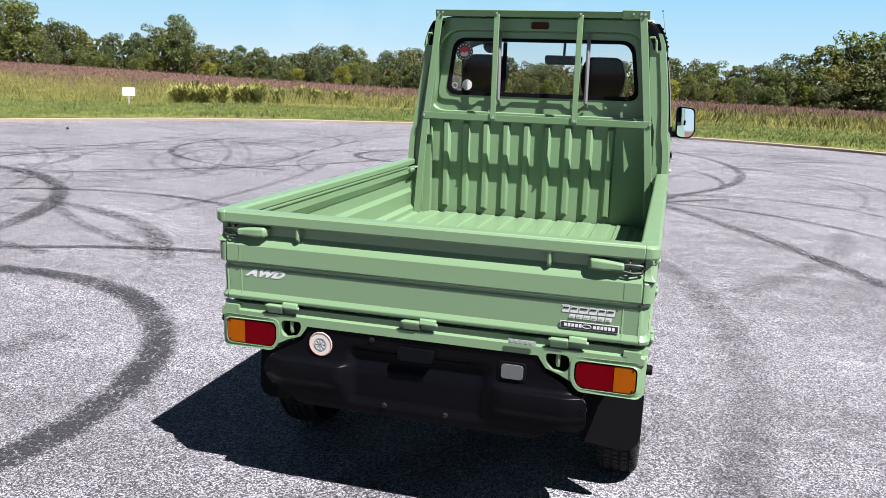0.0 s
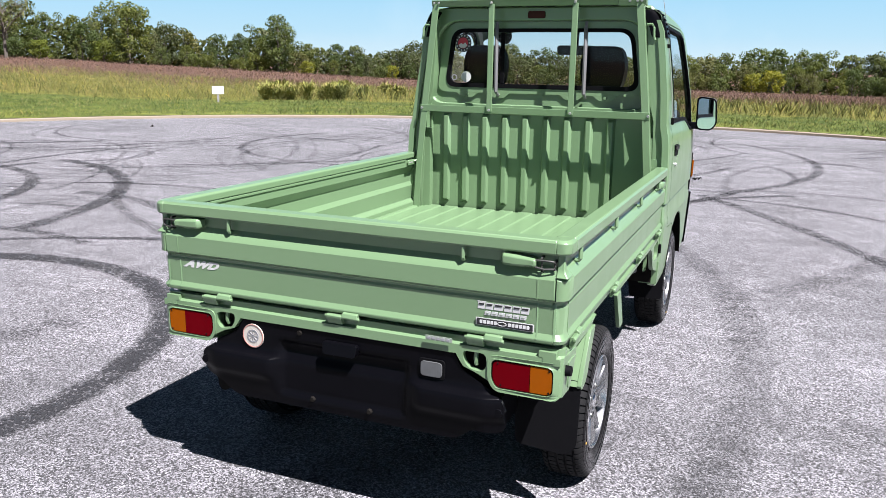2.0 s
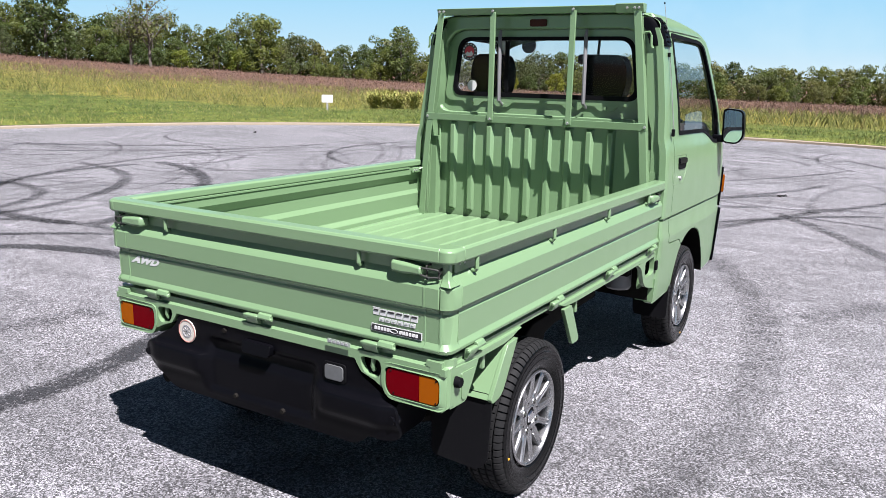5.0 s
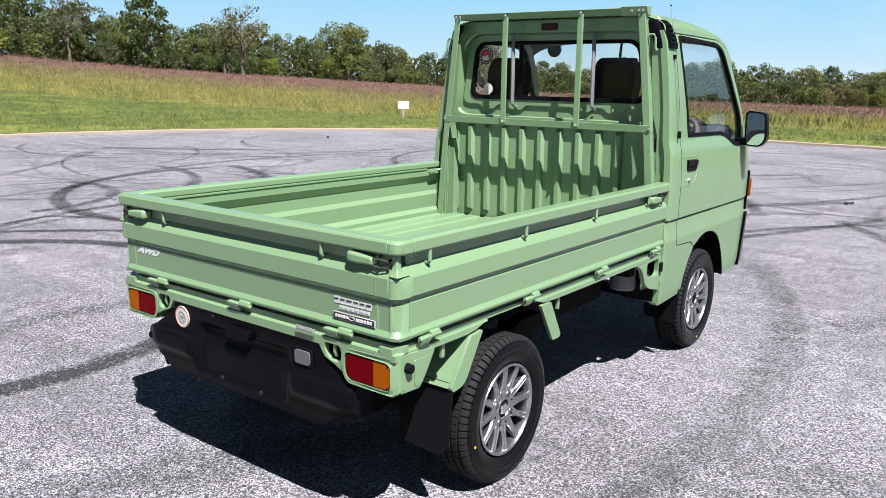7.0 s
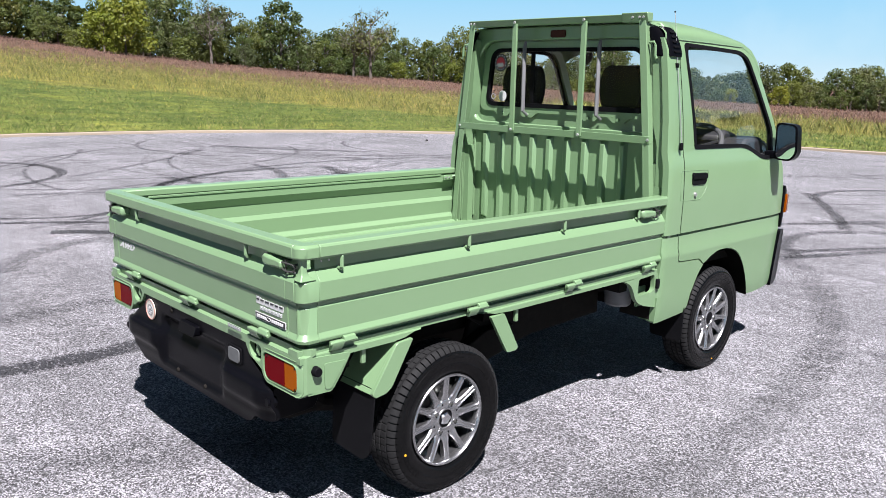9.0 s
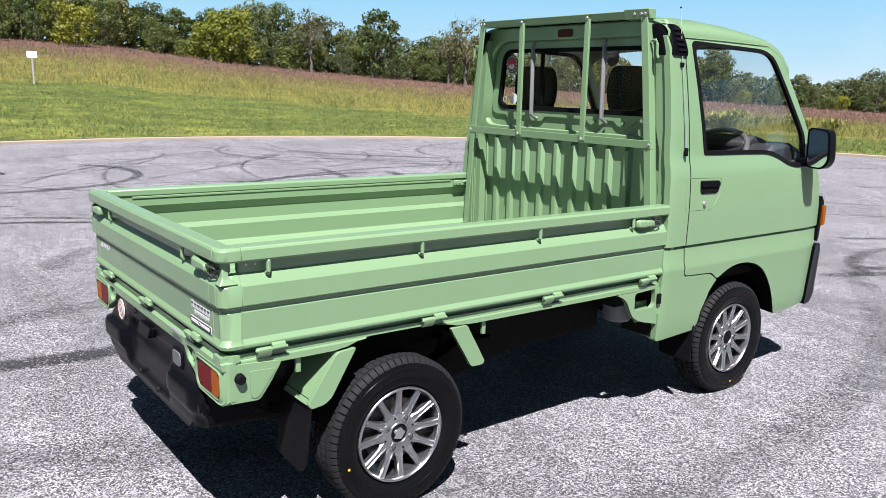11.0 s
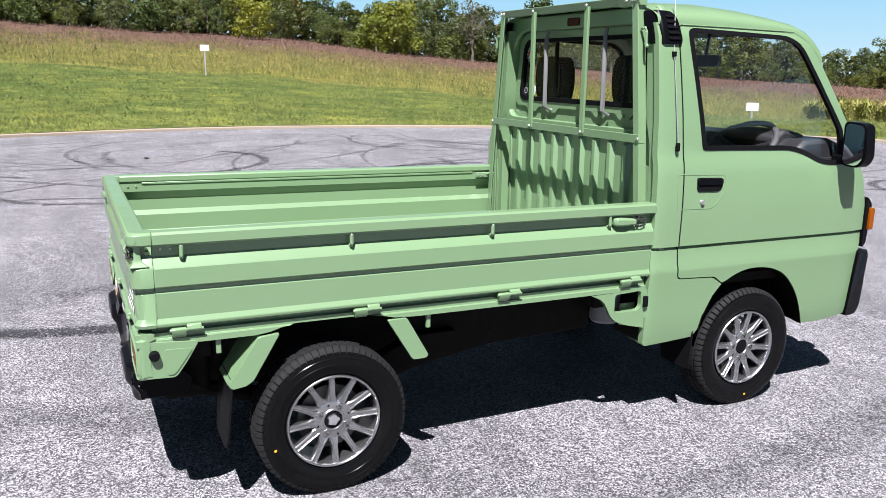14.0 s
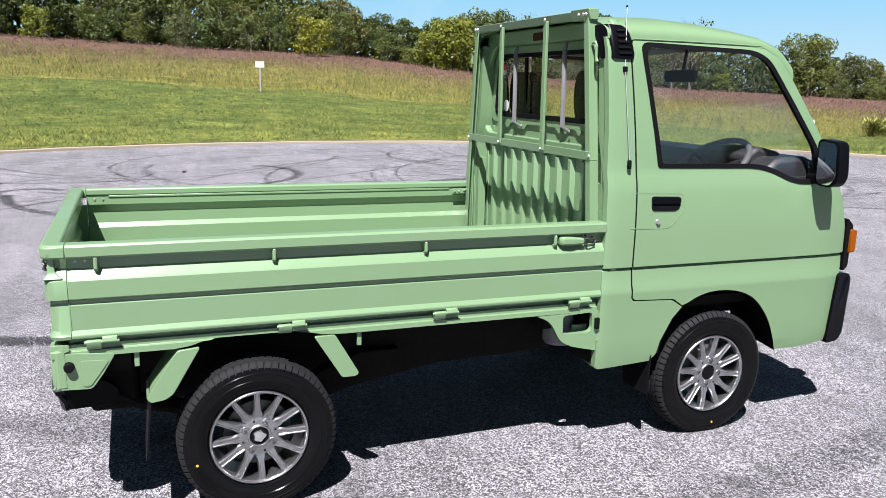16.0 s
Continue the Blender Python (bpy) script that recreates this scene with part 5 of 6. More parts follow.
def wheel(x, y, z, side, spin, name_label):
    w = new("wheel", WHEEL["drum"])
    w.parent = truck
    w.matrix_local = Matrix.Translation(Vector((x + CX, y, z)) - BASE) @ Matrix.Rotation(0 if side > 0 else math.pi, 4, "Z") @ Matrix.Rotation(radians(spin), 4, "X")
    tagged(w, name_label)
    def sub(key, m=Matrix.Identity(4)):
        o = new(key, WHEEL[key])
        o.parent = w
        o.matrix_local = m
        return o
    for key in ("tyre", "rim", "brake_disc", "hub", "cap_seat"):
        sub(key)
    if y < 1:
        sub("centre_cap")
    a = radians(197 if y < 1 else 275) - radians(spin)
    sub("tyre_dot", Matrix.Translation((0, 0.218 * math.cos(a), 0.218 * math.sin(a))))
    for k in range(12):
        sub("spoke", Matrix.Rotation(2 * math.pi * k / 12, 4, "X"))
    for k in range(4):
        a = radians(60 + 90 * k)
        at = Matrix.Translation((0, 0.053 * math.cos(a), 0.053 * math.sin(a)))
        sub("lug_hole", at)
        sub("lug_nut", at)
        a = radians(105 + 90 * k)
        sub("hub_dimple", Matrix.Translation((0, 0.057 * math.cos(a), 0.057 * math.sin(a))))


for sd in (1, -1):
    wheel(sd * 0.612, 0.0, 0.262, sd, 2, "gunmetal alloy wheel with a black tyre")
    wheel(sd * 0.606, 1.885, 0.260, sd, 21, "gunmetal alloy wheel with a black tyre")


# -- underside --
def underside():
    for s in (-1, 1):
        part("frame_rail", box(s * 0.30, s * 0.38, -0.55, 2.45, 0.46, 0.56), CHASSIS, truck, bevel=0.005)
        part("inner_guard", plate([(-0.36, 0.64), (0.36, 0.64), (0.36, 0.50), (0.22, 0.58), (-0.22, 0.58), (-0.36, 0.46)], [], 0.01, lambda u, v, w: (s * (0.47 + w), u, v)), CHASSIS, truck)
        part("trailing_arm", prism([(0.0, 0.22), (0.0, 0.30), (0.40, 0.47), (0.56, 0.47), (0.50, 0.36), (0.38, 0.34)], "x", s * 0.42, s * 0.48), CHASSIS, truck, bevel=0.005)
        part("shock_absorber", tube([(s * 0.45, -0.12, 0.24), (s * 0.43, -0.16, 0.62)], 0.03, seg=10), CHASSIS, truck)
        part("cab_floor_side", box(s * 0.50, s * 0.66, 1.30, 1.56, 0.39, 0.60), CHASSIS, truck)
    for s in (-1, 1):
        part("bumper_side", plate(rounded([(-0.605, 0.490), (-0.470, 0.470), (-0.430, 0.430), (-0.450, 0.385), (-0.600, 0.380)], 0.02, 3), [], 0.02, lambda u, v, w: (s * (0.516 - w), u, v)), BLACK, truck, bevel=0.004)
        part("suspension_link", tube([(s * 0.46, -0.50, 0.44), (s * 0.44, -0.38, 0.36), (s * 0.45, -0.05, 0.27)], 0.03), CHASSIS, truck)
        part("heat_shield", box(s * 0.34, s * 0.47, -0.53, -0.37, 0.34, 0.60), CHASSIS, truck, bevel=0.02)
        part("side_frame", prism([(0.30, 0.33), (0.36, 0.52), (0.40, 0.585), (1.22, 0.585), (1.22, 0.388), (0.73, 0.375), (0.50, 0.335), (0.40, 0.32)], "x", s * 0.405, s * 0.43), CHASSIS, truck, bevel=0.006)
    part("rear_axle", tube([(-0.56, 0, 0.262), (0.56, 0, 0.262)], 0.035, seg=12), CHASSIS, truck)
    part("front_axle", tube([(-0.56, 1.885, 0.262), (0.56, 1.885, 0.262)], 0.03, seg=12), CHASSIS, truck)
    part("engine_block", box(-0.30, 0.30, -0.50, 0.10, 0.29, 0.62), CHASSIS, truck, bevel=0.03)
    part("gearbox", box(-0.16, 0.16, 0.10, 0.62, 0.28, 0.52), CHASSIS, truck, bevel=0.03)
    part("fuel_tank", box(0.02, 0.36, 0.62, 1.00, 0.43, 0.57), CHASSIS, truck, bevel=0.03)
    part("battery_box", box(-0.60, -0.30, 0.55, 1.05, 0.34, 0.56), CHASSIS, truck, bevel=0.02)
    part("cross_member", box(-0.55, 0.55, 0.30, 0.36, 0.54, 0.62), CHASSIS, truck)
    part("cross_member", box(-0.62, 0.62, 1.10, 1.16, 0.54, 0.62), CHASSIS, truck)
    part("cross_member", box(-0.62, 0.62, -0.45, -0.39, 0.54, 0.62), CHASSIS, truck)
    part("intake_canister", tube([(0.540, 1.215, 0.452), (0.540, 1.215, 0.464), (0.540, 1.215, 0.635)], [0.054, 0.062, 0.060], seg=24), CANISTER, truck, bevel=0.004)
    part("exhaust_pipe", tube([(-0.40, 0.10, 0.33), (-0.45, -0.40, 0.34), (-0.478, -0.585, 0.352)], 0.026, seg=14), CHASSIS, truck)
    part("bed_underside", box(-0.62, 0.62, -0.55, 1.28, 0.622, 0.636), CHASSIS, truck)
    part("cab_floor", box(-0.62, 0.62, 1.32, 2.50, 0.58, 0.62), CHASSIS, truck)


underside()


# -- cab inside --
def interior():
    for sx in (-0.297, 0.33):
        bm = plate(rounded([(sx - 0.205, 0.80), (sx + 0.205, 0.80), (sx + 0.215, 1.10), (sx + 0.19, 1.27), (sx + 0.145, 1.32), (sx - 0.145, 1.32), (sx - 0.19, 1.27), (sx - 0.215, 1.10)], 0.05, 5), [], 0.10, lambda u, v, w: (u, 1.47 + w + 0.12 * (0.95 - v) * (1 if v < 2 else 0) , v))
        st = part("seat_backrest", bm, SEATCLOTH, truck, "black cloth seat backrest", bevel=0.03)
        bm = plate(rounded([(sx - 0.085, 1.312), (sx + 0.085, 1.312), (sx + 0.112, 1.39), (sx + 0.112, 1.470), (sx + 0.085, 1.535), (sx - 0.085, 1.535), (sx - 0.112, 1.470), (sx - 0.112, 1.39)], 0.07, 6), [], 0.085, lambda u, v, w: (u, 1.425 + w, v))
        part("headrest", bm, SEATCLOTH, truck, "black padded headrest", bevel=0.025)
        part("seat_cushion", box(sx - 0.21, sx + 0.21, 1.55, 1.98, 0.72, 0.86), SEATCLOTH, truck, bevel=0.04)
    # dashboard
    prof = [(2.10, 0.86), (2.08, 1.02), (2.11, 1.13), (2.19, 1.190), (2.34, 1.200), (2.44, 1.165), (2.48, 1.10), (2.48, 0.70), (2.20, 0.70)]
    d = part("dashboard", prism(prof, "x", -0.62, 0.62), INTERIOR, truck, "black vinyl dashboard", bevel=0.02)
    part("instrument_hood", prism([(2.14, 1.12), (2.12, 1.195), (2.19, 1.235), (2.32, 1.210), (2.36, 1.14)], "x", 0.16, 0.50), INTERIOR, d, bevel=0.02)
    part("dash_vent", box(0.50, 0.60, 2.09, 2.13, 1.03, 1.09), GREYPLASTIC, d, bevel=0.005)
    for z, r in ((1.158, 0.042), (1.128, 0.046), (1.100, 0.044)):
        part("vent_ring", tube([(0.515 + r * math.cos(2 * math.pi * k / 20), 2.365 + 0.8 * r * math.sin(2 * math.pi * k / 20), z) for k in range(20)], 0.006, seg=8, closed=True), STEEL, d, "bright silver ring")
    part("vent_cup", tube([(0.515, 2.365, 1.06), (0.515, 2.365, 1.16)], 0.036, seg=16), WHEELGREY, d)
    # steering wheel
    c, tilt = Vector((0.345, 2.06, 1.135)), radians(38)
    ring = []
    for k in range(32):
        a = 2 * math.pi * k / 32
        ring.append(c + Vector((0.185 * math.cos(a), 0.185 * math.sin(a) * math.cos(tilt), 0.185 * math.sin(a) * math.sin(tilt))))
    sw = part("steering_wheel", tube(ring, 0.014, seg=10, closed=True), WHEELGREY, truck, "dark grey steering wheel")
    bm = bmesh.new()
    for a in (0.35, 2.79, 4.71):
        e = c + Vector((0.18 * math.cos(a), 0.18 * math.sin(a) * math.cos(tilt), 0.18 * math.sin(a) * math.sin(tilt)))
        tube([c + Vector((0, 0.03, -0.02)), e], 0.014, bm)
    part("steering_spokes", bm, INTERIOR, sw)
    part("steering_column", tube([c + Vector((0, 0.02, -0.015)), (0.335, 2.30, 0.92)], 0.035), INTERIOR, sw)
    # inside mirror and visor
    bm = plate(rounded([(-0.045, 1.560), (0.185, 1.560), (0.18, 1.505), (-0.04, 1.505)], 0.02, 4), [], 0.02, lambda u, v, w: (u - 0.04, 2.10 + w, v))
    m = part("inside_mirror", bm, INTERIOR, truck, "black inside mirror on a short stalk", bevel=0.006)
    part("mirror_stalk", tube([(0.03, 2.125, 1.56), (0.03, 2.14, 1.66)], 0.008), INTERIOR, m)
    bm = plate(circle(-0.446, 1.614, 0.047, 20), [], 0.008, lambda u, v, w: (u, 2.20 + w, v))
    part("round_mirror", bm, INTERIOR, truck, "small round dark mirror")
    part("door_inner", box(-0.67, -0.655, 1.46, 2.40, 0.65, 1.12), INTERIOR, truck)
    part("door_inner", box(0.655, 0.668, 1.46, 2.40, 0.65, 1.12), INTERIOR, truck)
    part("headlining", box(-0.55, 0.55, 1.40, 2.10, 1.665, 1.672), LINING, truck)
    part("wiper", tube([(-0.30, 2.46, 1.165), (0.0, 2.475, 1.175), (0.35, 2.44, 1.185)], 0.007), TRIM, truck)
    # stickers on the rear glass
    y = 1.3970
    rs = part("window_sticker", plate(circle(-0.405, 1.545, 0.046, 24), [], 0.001, lambda u, v, w: (u, y + w, v)), DARKPRINT, truck, "round black sticker with a red and white middle")
    part("sticker_middle", plate(circle(-0.405, 1.545, 0.028, 20), [], 0.001, lambda u, v, w: (u, y - 0.002 + w, v)), REDPRINT, rs)
    part("sticker_middle", plate([(-0.430, 1.533), (-0.415, 1.545), (-0.405, 1.537), (-0.393, 1.548), (-0.381, 1.532), (-0.392, 1.521), (-0.418, 1.521)], [], 0.001, lambda u, v, w: (u, y - 0.004 + w, v)), WHITE, rs)
    for k in range(14):
        a = 2 * math.pi * k / 14
        part("sticker_bar", plate(circle(-0.405 + 0.037 * math.cos(a), 1.545 + 0.037 * math.sin(a), 0.0042, 6), [], 0.001, lambda u, v, w: (u, y - 0.002 + w, v)), WHITE, rs)
    part("window_sticker", plate(circle(-0.385, 1.372, 0.028, 20), [], 0.001, lambda u, v, w: (u, y + w, v)), WHITE, truck, "plain white round sticker")
    part("window_sticker", plate(circle(-0.452, 1.368, 0.016, 16), [circle(-0.452, 1.368, 0.011, 16)], 0.001, lambda u, v, w: (u, y + w, v)), GREYPLASTIC, truck)


interior()


# ---- trees ----
def tree_meshes(seed, tall, wide, leaf_count, leaf, bare=False):
    rnd = random.Random(seed)
    bm = bmesh.new()
    lean = Vector((rnd.uniform(-0.04, 0.04), rnd.uniform(-0.04, 0.04), 1))
    tube([lean * z for z in (0, tall * 0.25, tall * 0.55, tall * 0.85)], [0.022 * tall, 0.017 * tall, 0.010 * tall, 0.003 * tall], bm, 7)
    clumps = []
    limbs = 9 if not bare else 16
    for i in range(limbs):
        z0 = tall * rnd.uniform(0.18, 0.7)
        a = 2 * math.pi * (i / limbs) + rnd.uniform(-0.4, 0.4)
        reach = wide * rnd.uniform(0.55, 1.0) * (1.1 - 0.6 * z0 / tall)
        p0 = lean * z0
        p1 = p0 + Vector((math.cos(a) * reach * 0.5, math.sin(a) * reach * 0.5, reach * rnd.uniform(0.25, 0.6)))
        p2 = p0 + Vector((math.cos(a + 0.2) * reach, math.sin(a + 0.2) * reach, reach * rnd.uniform(0.5, 1.1)))
        tube([p0, p1, p2], [0.008 * tall, 0.005 * tall, 0.0015 * tall], bm, 5)
        clumps.append((p2, rnd.uniform(0.18, 0.32) * wide))
        clumps.append((p1, rnd.uniform(0.16, 0.28) * wide))
        if bare:
            for k in range(7):
                q = p1.lerp(p2, rnd.random())
                e = q + Vector((rnd.uniform(-1, 1), rnd.uniform(-1, 1), rnd.uniform(0.1, 1.2))) * 0.13 * tall
                tube([q, e], [0.002 * tall, 0.0008 * tall], bm, 3)
                for j in range(3):
                    q2 = q.lerp(e, rnd.uniform(0.3, 1))
                    tube([q2, q2 + Vector((rnd.uniform(-1, 1), rnd.uniform(-1, 1), rnd.uniform(0.0, 1))) * 0.06 * tall], [0.001 * tall, 0.0005 * tall], bm, 3)
    if not bare:
        # crown: small clumps over a lumpy dome
        clumps = clumps[::2]
        for i in range(54):
            u = rnd.random()
            z = tall * (0.10 + 0.86 * u)
            girth = wide * (math.sin(math.pi * min(1, 0.18 + 0.80 * u)) ** 0.6) * (0.85 + 0.3 * noise.noise(Vector((seed * 3.1, u * 4, i * 0.05))))
            a = rnd.uniform(0, 6.28)
            k = girth * rnd.uniform(0.5, 0.95)
            clumps.append((lean * z + Vector((math.cos(a) * k, math.sin(a) * k, 0)), rnd.uniform(0.14, 0.27) * wide))
    trunk = mesh_object("trunk", bm, BARK)
    verts, faces = [], []
    total = sum(r * r for _, r in clumps)
    for c, r in clumps:
        for i in range(int(leaf_count * r * r / total)):
            d = Vector((rnd.gauss(0, 1), rnd.gauss(0, 1), rnd.gauss(0, 1))).normalized() * r * rnd.uniform(0.55, 1.0) ** 0.5
            d.z *= 0.8
            p = c + d
            if p.z < 0.1:
                p.z = 0.1 + rnd.random() * 0.3
            nrm = (d.normalized() + Vector((rnd.gauss(0, 1), rnd.gauss(0, 1), rnd.gauss(0, 1) + 0.7)) * 0.32).normalized()
            s = nrm.orthogonal().normalized()
            s.rotate(Matrix.Rotation(rnd.uniform(0, 6.28), 3, nrm))
            t = nrm.cross(s)
            w = rnd.uniform(0.085, 0.18)
            h = w * rnd.uniform(1.0, 1.7)
            k = len(verts)
            verts += [p - s * w, p - t * h * 0.6, p + s * w, p + t * h]
            faces.append((k, k + 1, k + 2, k + 3))
    me = bpy.data.meshes.new("crown")
    me.from_pydata(verts, [], faces)
    me.materials.append(leaf)
    data = trunk.data
    bpy.data.objects.remove(trunk)
    return data, me


KINDS = [tree_meshes(1, 9.0, 4.2, 3300, LEAF), tree_meshes(2, 8.2, 3.9, 3100, LEAF), tree_meshes(3, 10.0, 4.0, 3300, LEAF), tree_meshes(4, 7.0, 4.2, 3100, LEAFDULL), tree_meshes(5, 5.2, 3.4, 2600, LEAFYELLOW), tree_meshes(6, 8.5, 3.4, 3000, LEAF), tree_meshes(7, 9.5, 3.4, 700, LEAFDULL, bare=True), tree_meshes(8, 4.2, 3.4, 2500, LEAF)]
CROWN_TOP = [max(v.co.z for v in crown.vertices) for _, crown in KINDS]
LABELS = ["dense green tree at the edge of the field", "leafy green tree at the edge of the field", "tall green tree in the row behind the field", "broad dull green tree behind the field", "yellow-green bushy tree in front of the woods", "narrow green tree in the row behind the field", "half-bare tree with grey branches", "low green bush at the foot of the trees"]


def tree(kind, x, y, scale, turn, tall=1.0):
    ob = new("tree")
    ob.matrix_world = Matrix.Translation((x, y, height(x, y) - 0.1)) @ Matrix.Rotation(turn, 4, "Z") @ Matrix.Diagonal((scale, scale, scale * tall, 1))
    for nm, me in zip(("trunk", "crown"), KINDS[kind]):
        p = new(nm, me)
        p.parent = ob
    return tagged(ob, LABELS[kind], "tree", "trees behind the field")


# height of the wood's top by bearing, level metres
TOP = [(-60, 9.0), (-14, 10.8), (-11, 10.2), (-9.6, 8.8), (-8, 7.6), (-5.4, 5.4), (-3.4, 4.2), (-1.2, 5.1), (0.7, 5.4), (4, 4.2), (7.3, 3.3), (10, 3.8), (13.5, 4.4), (16, 4.2), (18, 5.3), (20.3, 5.4), (21.5, 2.4), (22.6, 5.9), (25, 5.5), (26.8, 3.4), (29.4, 4.1), (31, 4.4), (33.2, 5.0), (34, 8.4), (35, 9.4), (36, 7.8), (37, 5.7), (39, 6.2), (41, 6.9), (42.6, 8.7), (44, 10.1), (46.6, 9.2), (48.6, 7.6), (50, 9.0), (51.5, 9.8), (54, 9.5), (55.5, 8.1), (56.4, 10.8), (57.6, 11.4), (58.8, 9.2), (61, 10.8), (63.5, 12.0), (66.4, 13.5), (68, 11.4), (71.4, 10.2), (73.5, 11.4), (76, 13.0), (80, 14.0), (90, 14.5), (100, 15.0), (140, 15.0)]


def wood_top(b):
    far = lerp_table(b, TREE_D)
    a = radians(b)
    return max(2.8, lerp_table(b, TOP) - height(EYE0.x - math.sin(a) * far, EYE0.y + math.cos(a) * far))



def plant_trees():
    rnd = random.Random(11)
    b = -48.0
    while b < 122:
        far = lerp_table(b, TREE_D)
        for row, (dist, k) in enumerate(((0, 0.58), (4, 0.86), (9, 1.0))):
            r = far + dist + rnd.uniform(-2, 2)
            a = radians(b + rnd.uniform(-0.6, 0.6))
            x, y = EYE0.x - math.sin(a) * r, EYE0.y + math.cos(a) * r
            kind = rnd.choice((0, 1, 2, 3, 5, 0, 3)) if row else rnd.choice((4, 7, 3, 7, 1, 5))
            want = wood_top(math.degrees(a))
            s = want * k * (rnd.uniform(0.98, 1.16) if row == 2 else rnd.uniform(0.70, 1.0)) / CROWN_TOP[kind]
            slim = rnd.uniform(0.8, 1.15)
            tree(kind, x, y, max(s, 0.4) * slim, rnd.uniform(0, 6.28), 1 / slim)
        b += math.degrees(4.5 / far) * rnd.uniform(0.8, 1.25)


plant_trees()
for bear, dist, kind, size in ((51.2, 134, 6, 1.32), (52.4, 136, 6, 1.18), (62, 128, 6, 1.15), (67.4, 116, 4, 1.35), (68.7, 114, 4, 0.95), (77, 100, 4, 0.85), (57.4, 132, 5, 1.28), (34.4, 168, 2, 1.15), (44, 156, 0, 1.22)):
    tree(kind, EYE0.x - math.sin(radians(bear)) * dist, EYE0.y + math.cos(radians(bear)) * dist, size, bear)


def weed_mesh(name, seed, tall, leaves, material):
    """An upright leafy weed: stems that lean apart, long drooping leaves along them."""
    rnd = random.Random(seed)
    verts, faces = [], []
    for _ in range(leaves):
        a, lean_ = rnd.uniform(0, 6.28), rnd.uniform(0.0, 0.45)
        z = tall * rnd.random() ** 0.7
        p = Vector((math.cos(a) * lean_ * (0.25 + z), math.sin(a) * lean_ * (0.25 + z), z))
        t = rnd.uniform(0, 6.28)
        long_ = rnd.uniform(0.08, 0.20)
        tip = p + Vector((math.cos(t), math.sin(t), rnd.uniform(-0.3, 1.4))) * long_
        side_ = Vector((-math.sin(t), math.cos(t), 0)) * long_ * 0.10
        k = len(verts)
        mid = p.lerp(tip, 0.5) + Vector((0, 0, 0.05 * long_))
        verts += [p, mid + side_, tip, mid - side_]
        faces.append((k, k + 1, k + 2, k + 3))
    me = bpy.data.meshes.new(name)
    me.from_pydata(verts, [], faces)
    me.materials.append(material)
    return me


def weeds():
    rnd = random.Random(77)
    kinds = [weed_mesh("weed", 5, 0.50, 420, WEED), weed_mesh("weed", 6, 0.42, 380, WEED), weed_mesh("weed", 7, 0.42, 480, LEAFDULL)]
    spots = [(rnd.uniform(31.0, 37.0), rnd.uniform(28.5, 33.0), rnd.choice((0, 0, 1))) for _ in range(34)]
    spots += [(31.8, 29.0, 2), (31.4, 29.4, 2), (30.0, 30.5, 2), (27.5, 31.0, 1)]
    spots += [(rnd.uniform(24, 31), rnd.uniform(30, 37), 1) for _ in range(8)]
    for b, r, k in spots:
        x, y = EYE0.x - math.sin(radians(b)) * r, EYE0.y + math.cos(radians(b)) * r
        ob = new("weed", kinds[k])
        sc = rnd.uniform(0.75, 1.15)
        ob.matrix_world = Matrix.Translation((x, y, height(x, y) - 0.03)) @ Matrix.Rotation(rnd.uniform(0, 6.28), 4, "Z") @ Matrix.Diagonal((sc, sc, sc, 1))
        tagged(ob, ("tall yellow-green leafy weed in the field", "dull olive leafy weed in the field", "dark green leafy weed in the field")[k], "weed", "weeds in the field")


weeds()


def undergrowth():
    """Dark thicket of filler leaves, toned darker for depth, that closes the wood behind the trees."""
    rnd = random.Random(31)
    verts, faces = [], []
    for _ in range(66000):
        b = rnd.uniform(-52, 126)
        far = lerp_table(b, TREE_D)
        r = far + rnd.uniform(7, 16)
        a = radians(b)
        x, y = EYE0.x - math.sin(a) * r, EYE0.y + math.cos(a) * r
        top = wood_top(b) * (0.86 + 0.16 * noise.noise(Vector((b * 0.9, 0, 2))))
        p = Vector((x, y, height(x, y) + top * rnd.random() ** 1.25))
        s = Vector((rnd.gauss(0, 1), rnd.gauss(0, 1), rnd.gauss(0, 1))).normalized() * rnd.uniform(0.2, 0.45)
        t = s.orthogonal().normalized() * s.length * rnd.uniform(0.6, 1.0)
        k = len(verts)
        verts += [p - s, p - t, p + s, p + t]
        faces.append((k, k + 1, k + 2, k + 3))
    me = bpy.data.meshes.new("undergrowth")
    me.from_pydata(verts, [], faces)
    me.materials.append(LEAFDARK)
    tagged(new("undergrowth", me), "dark filler thicket behind the row of trees", "undergrowth", kind="stuff")


undergrowth()


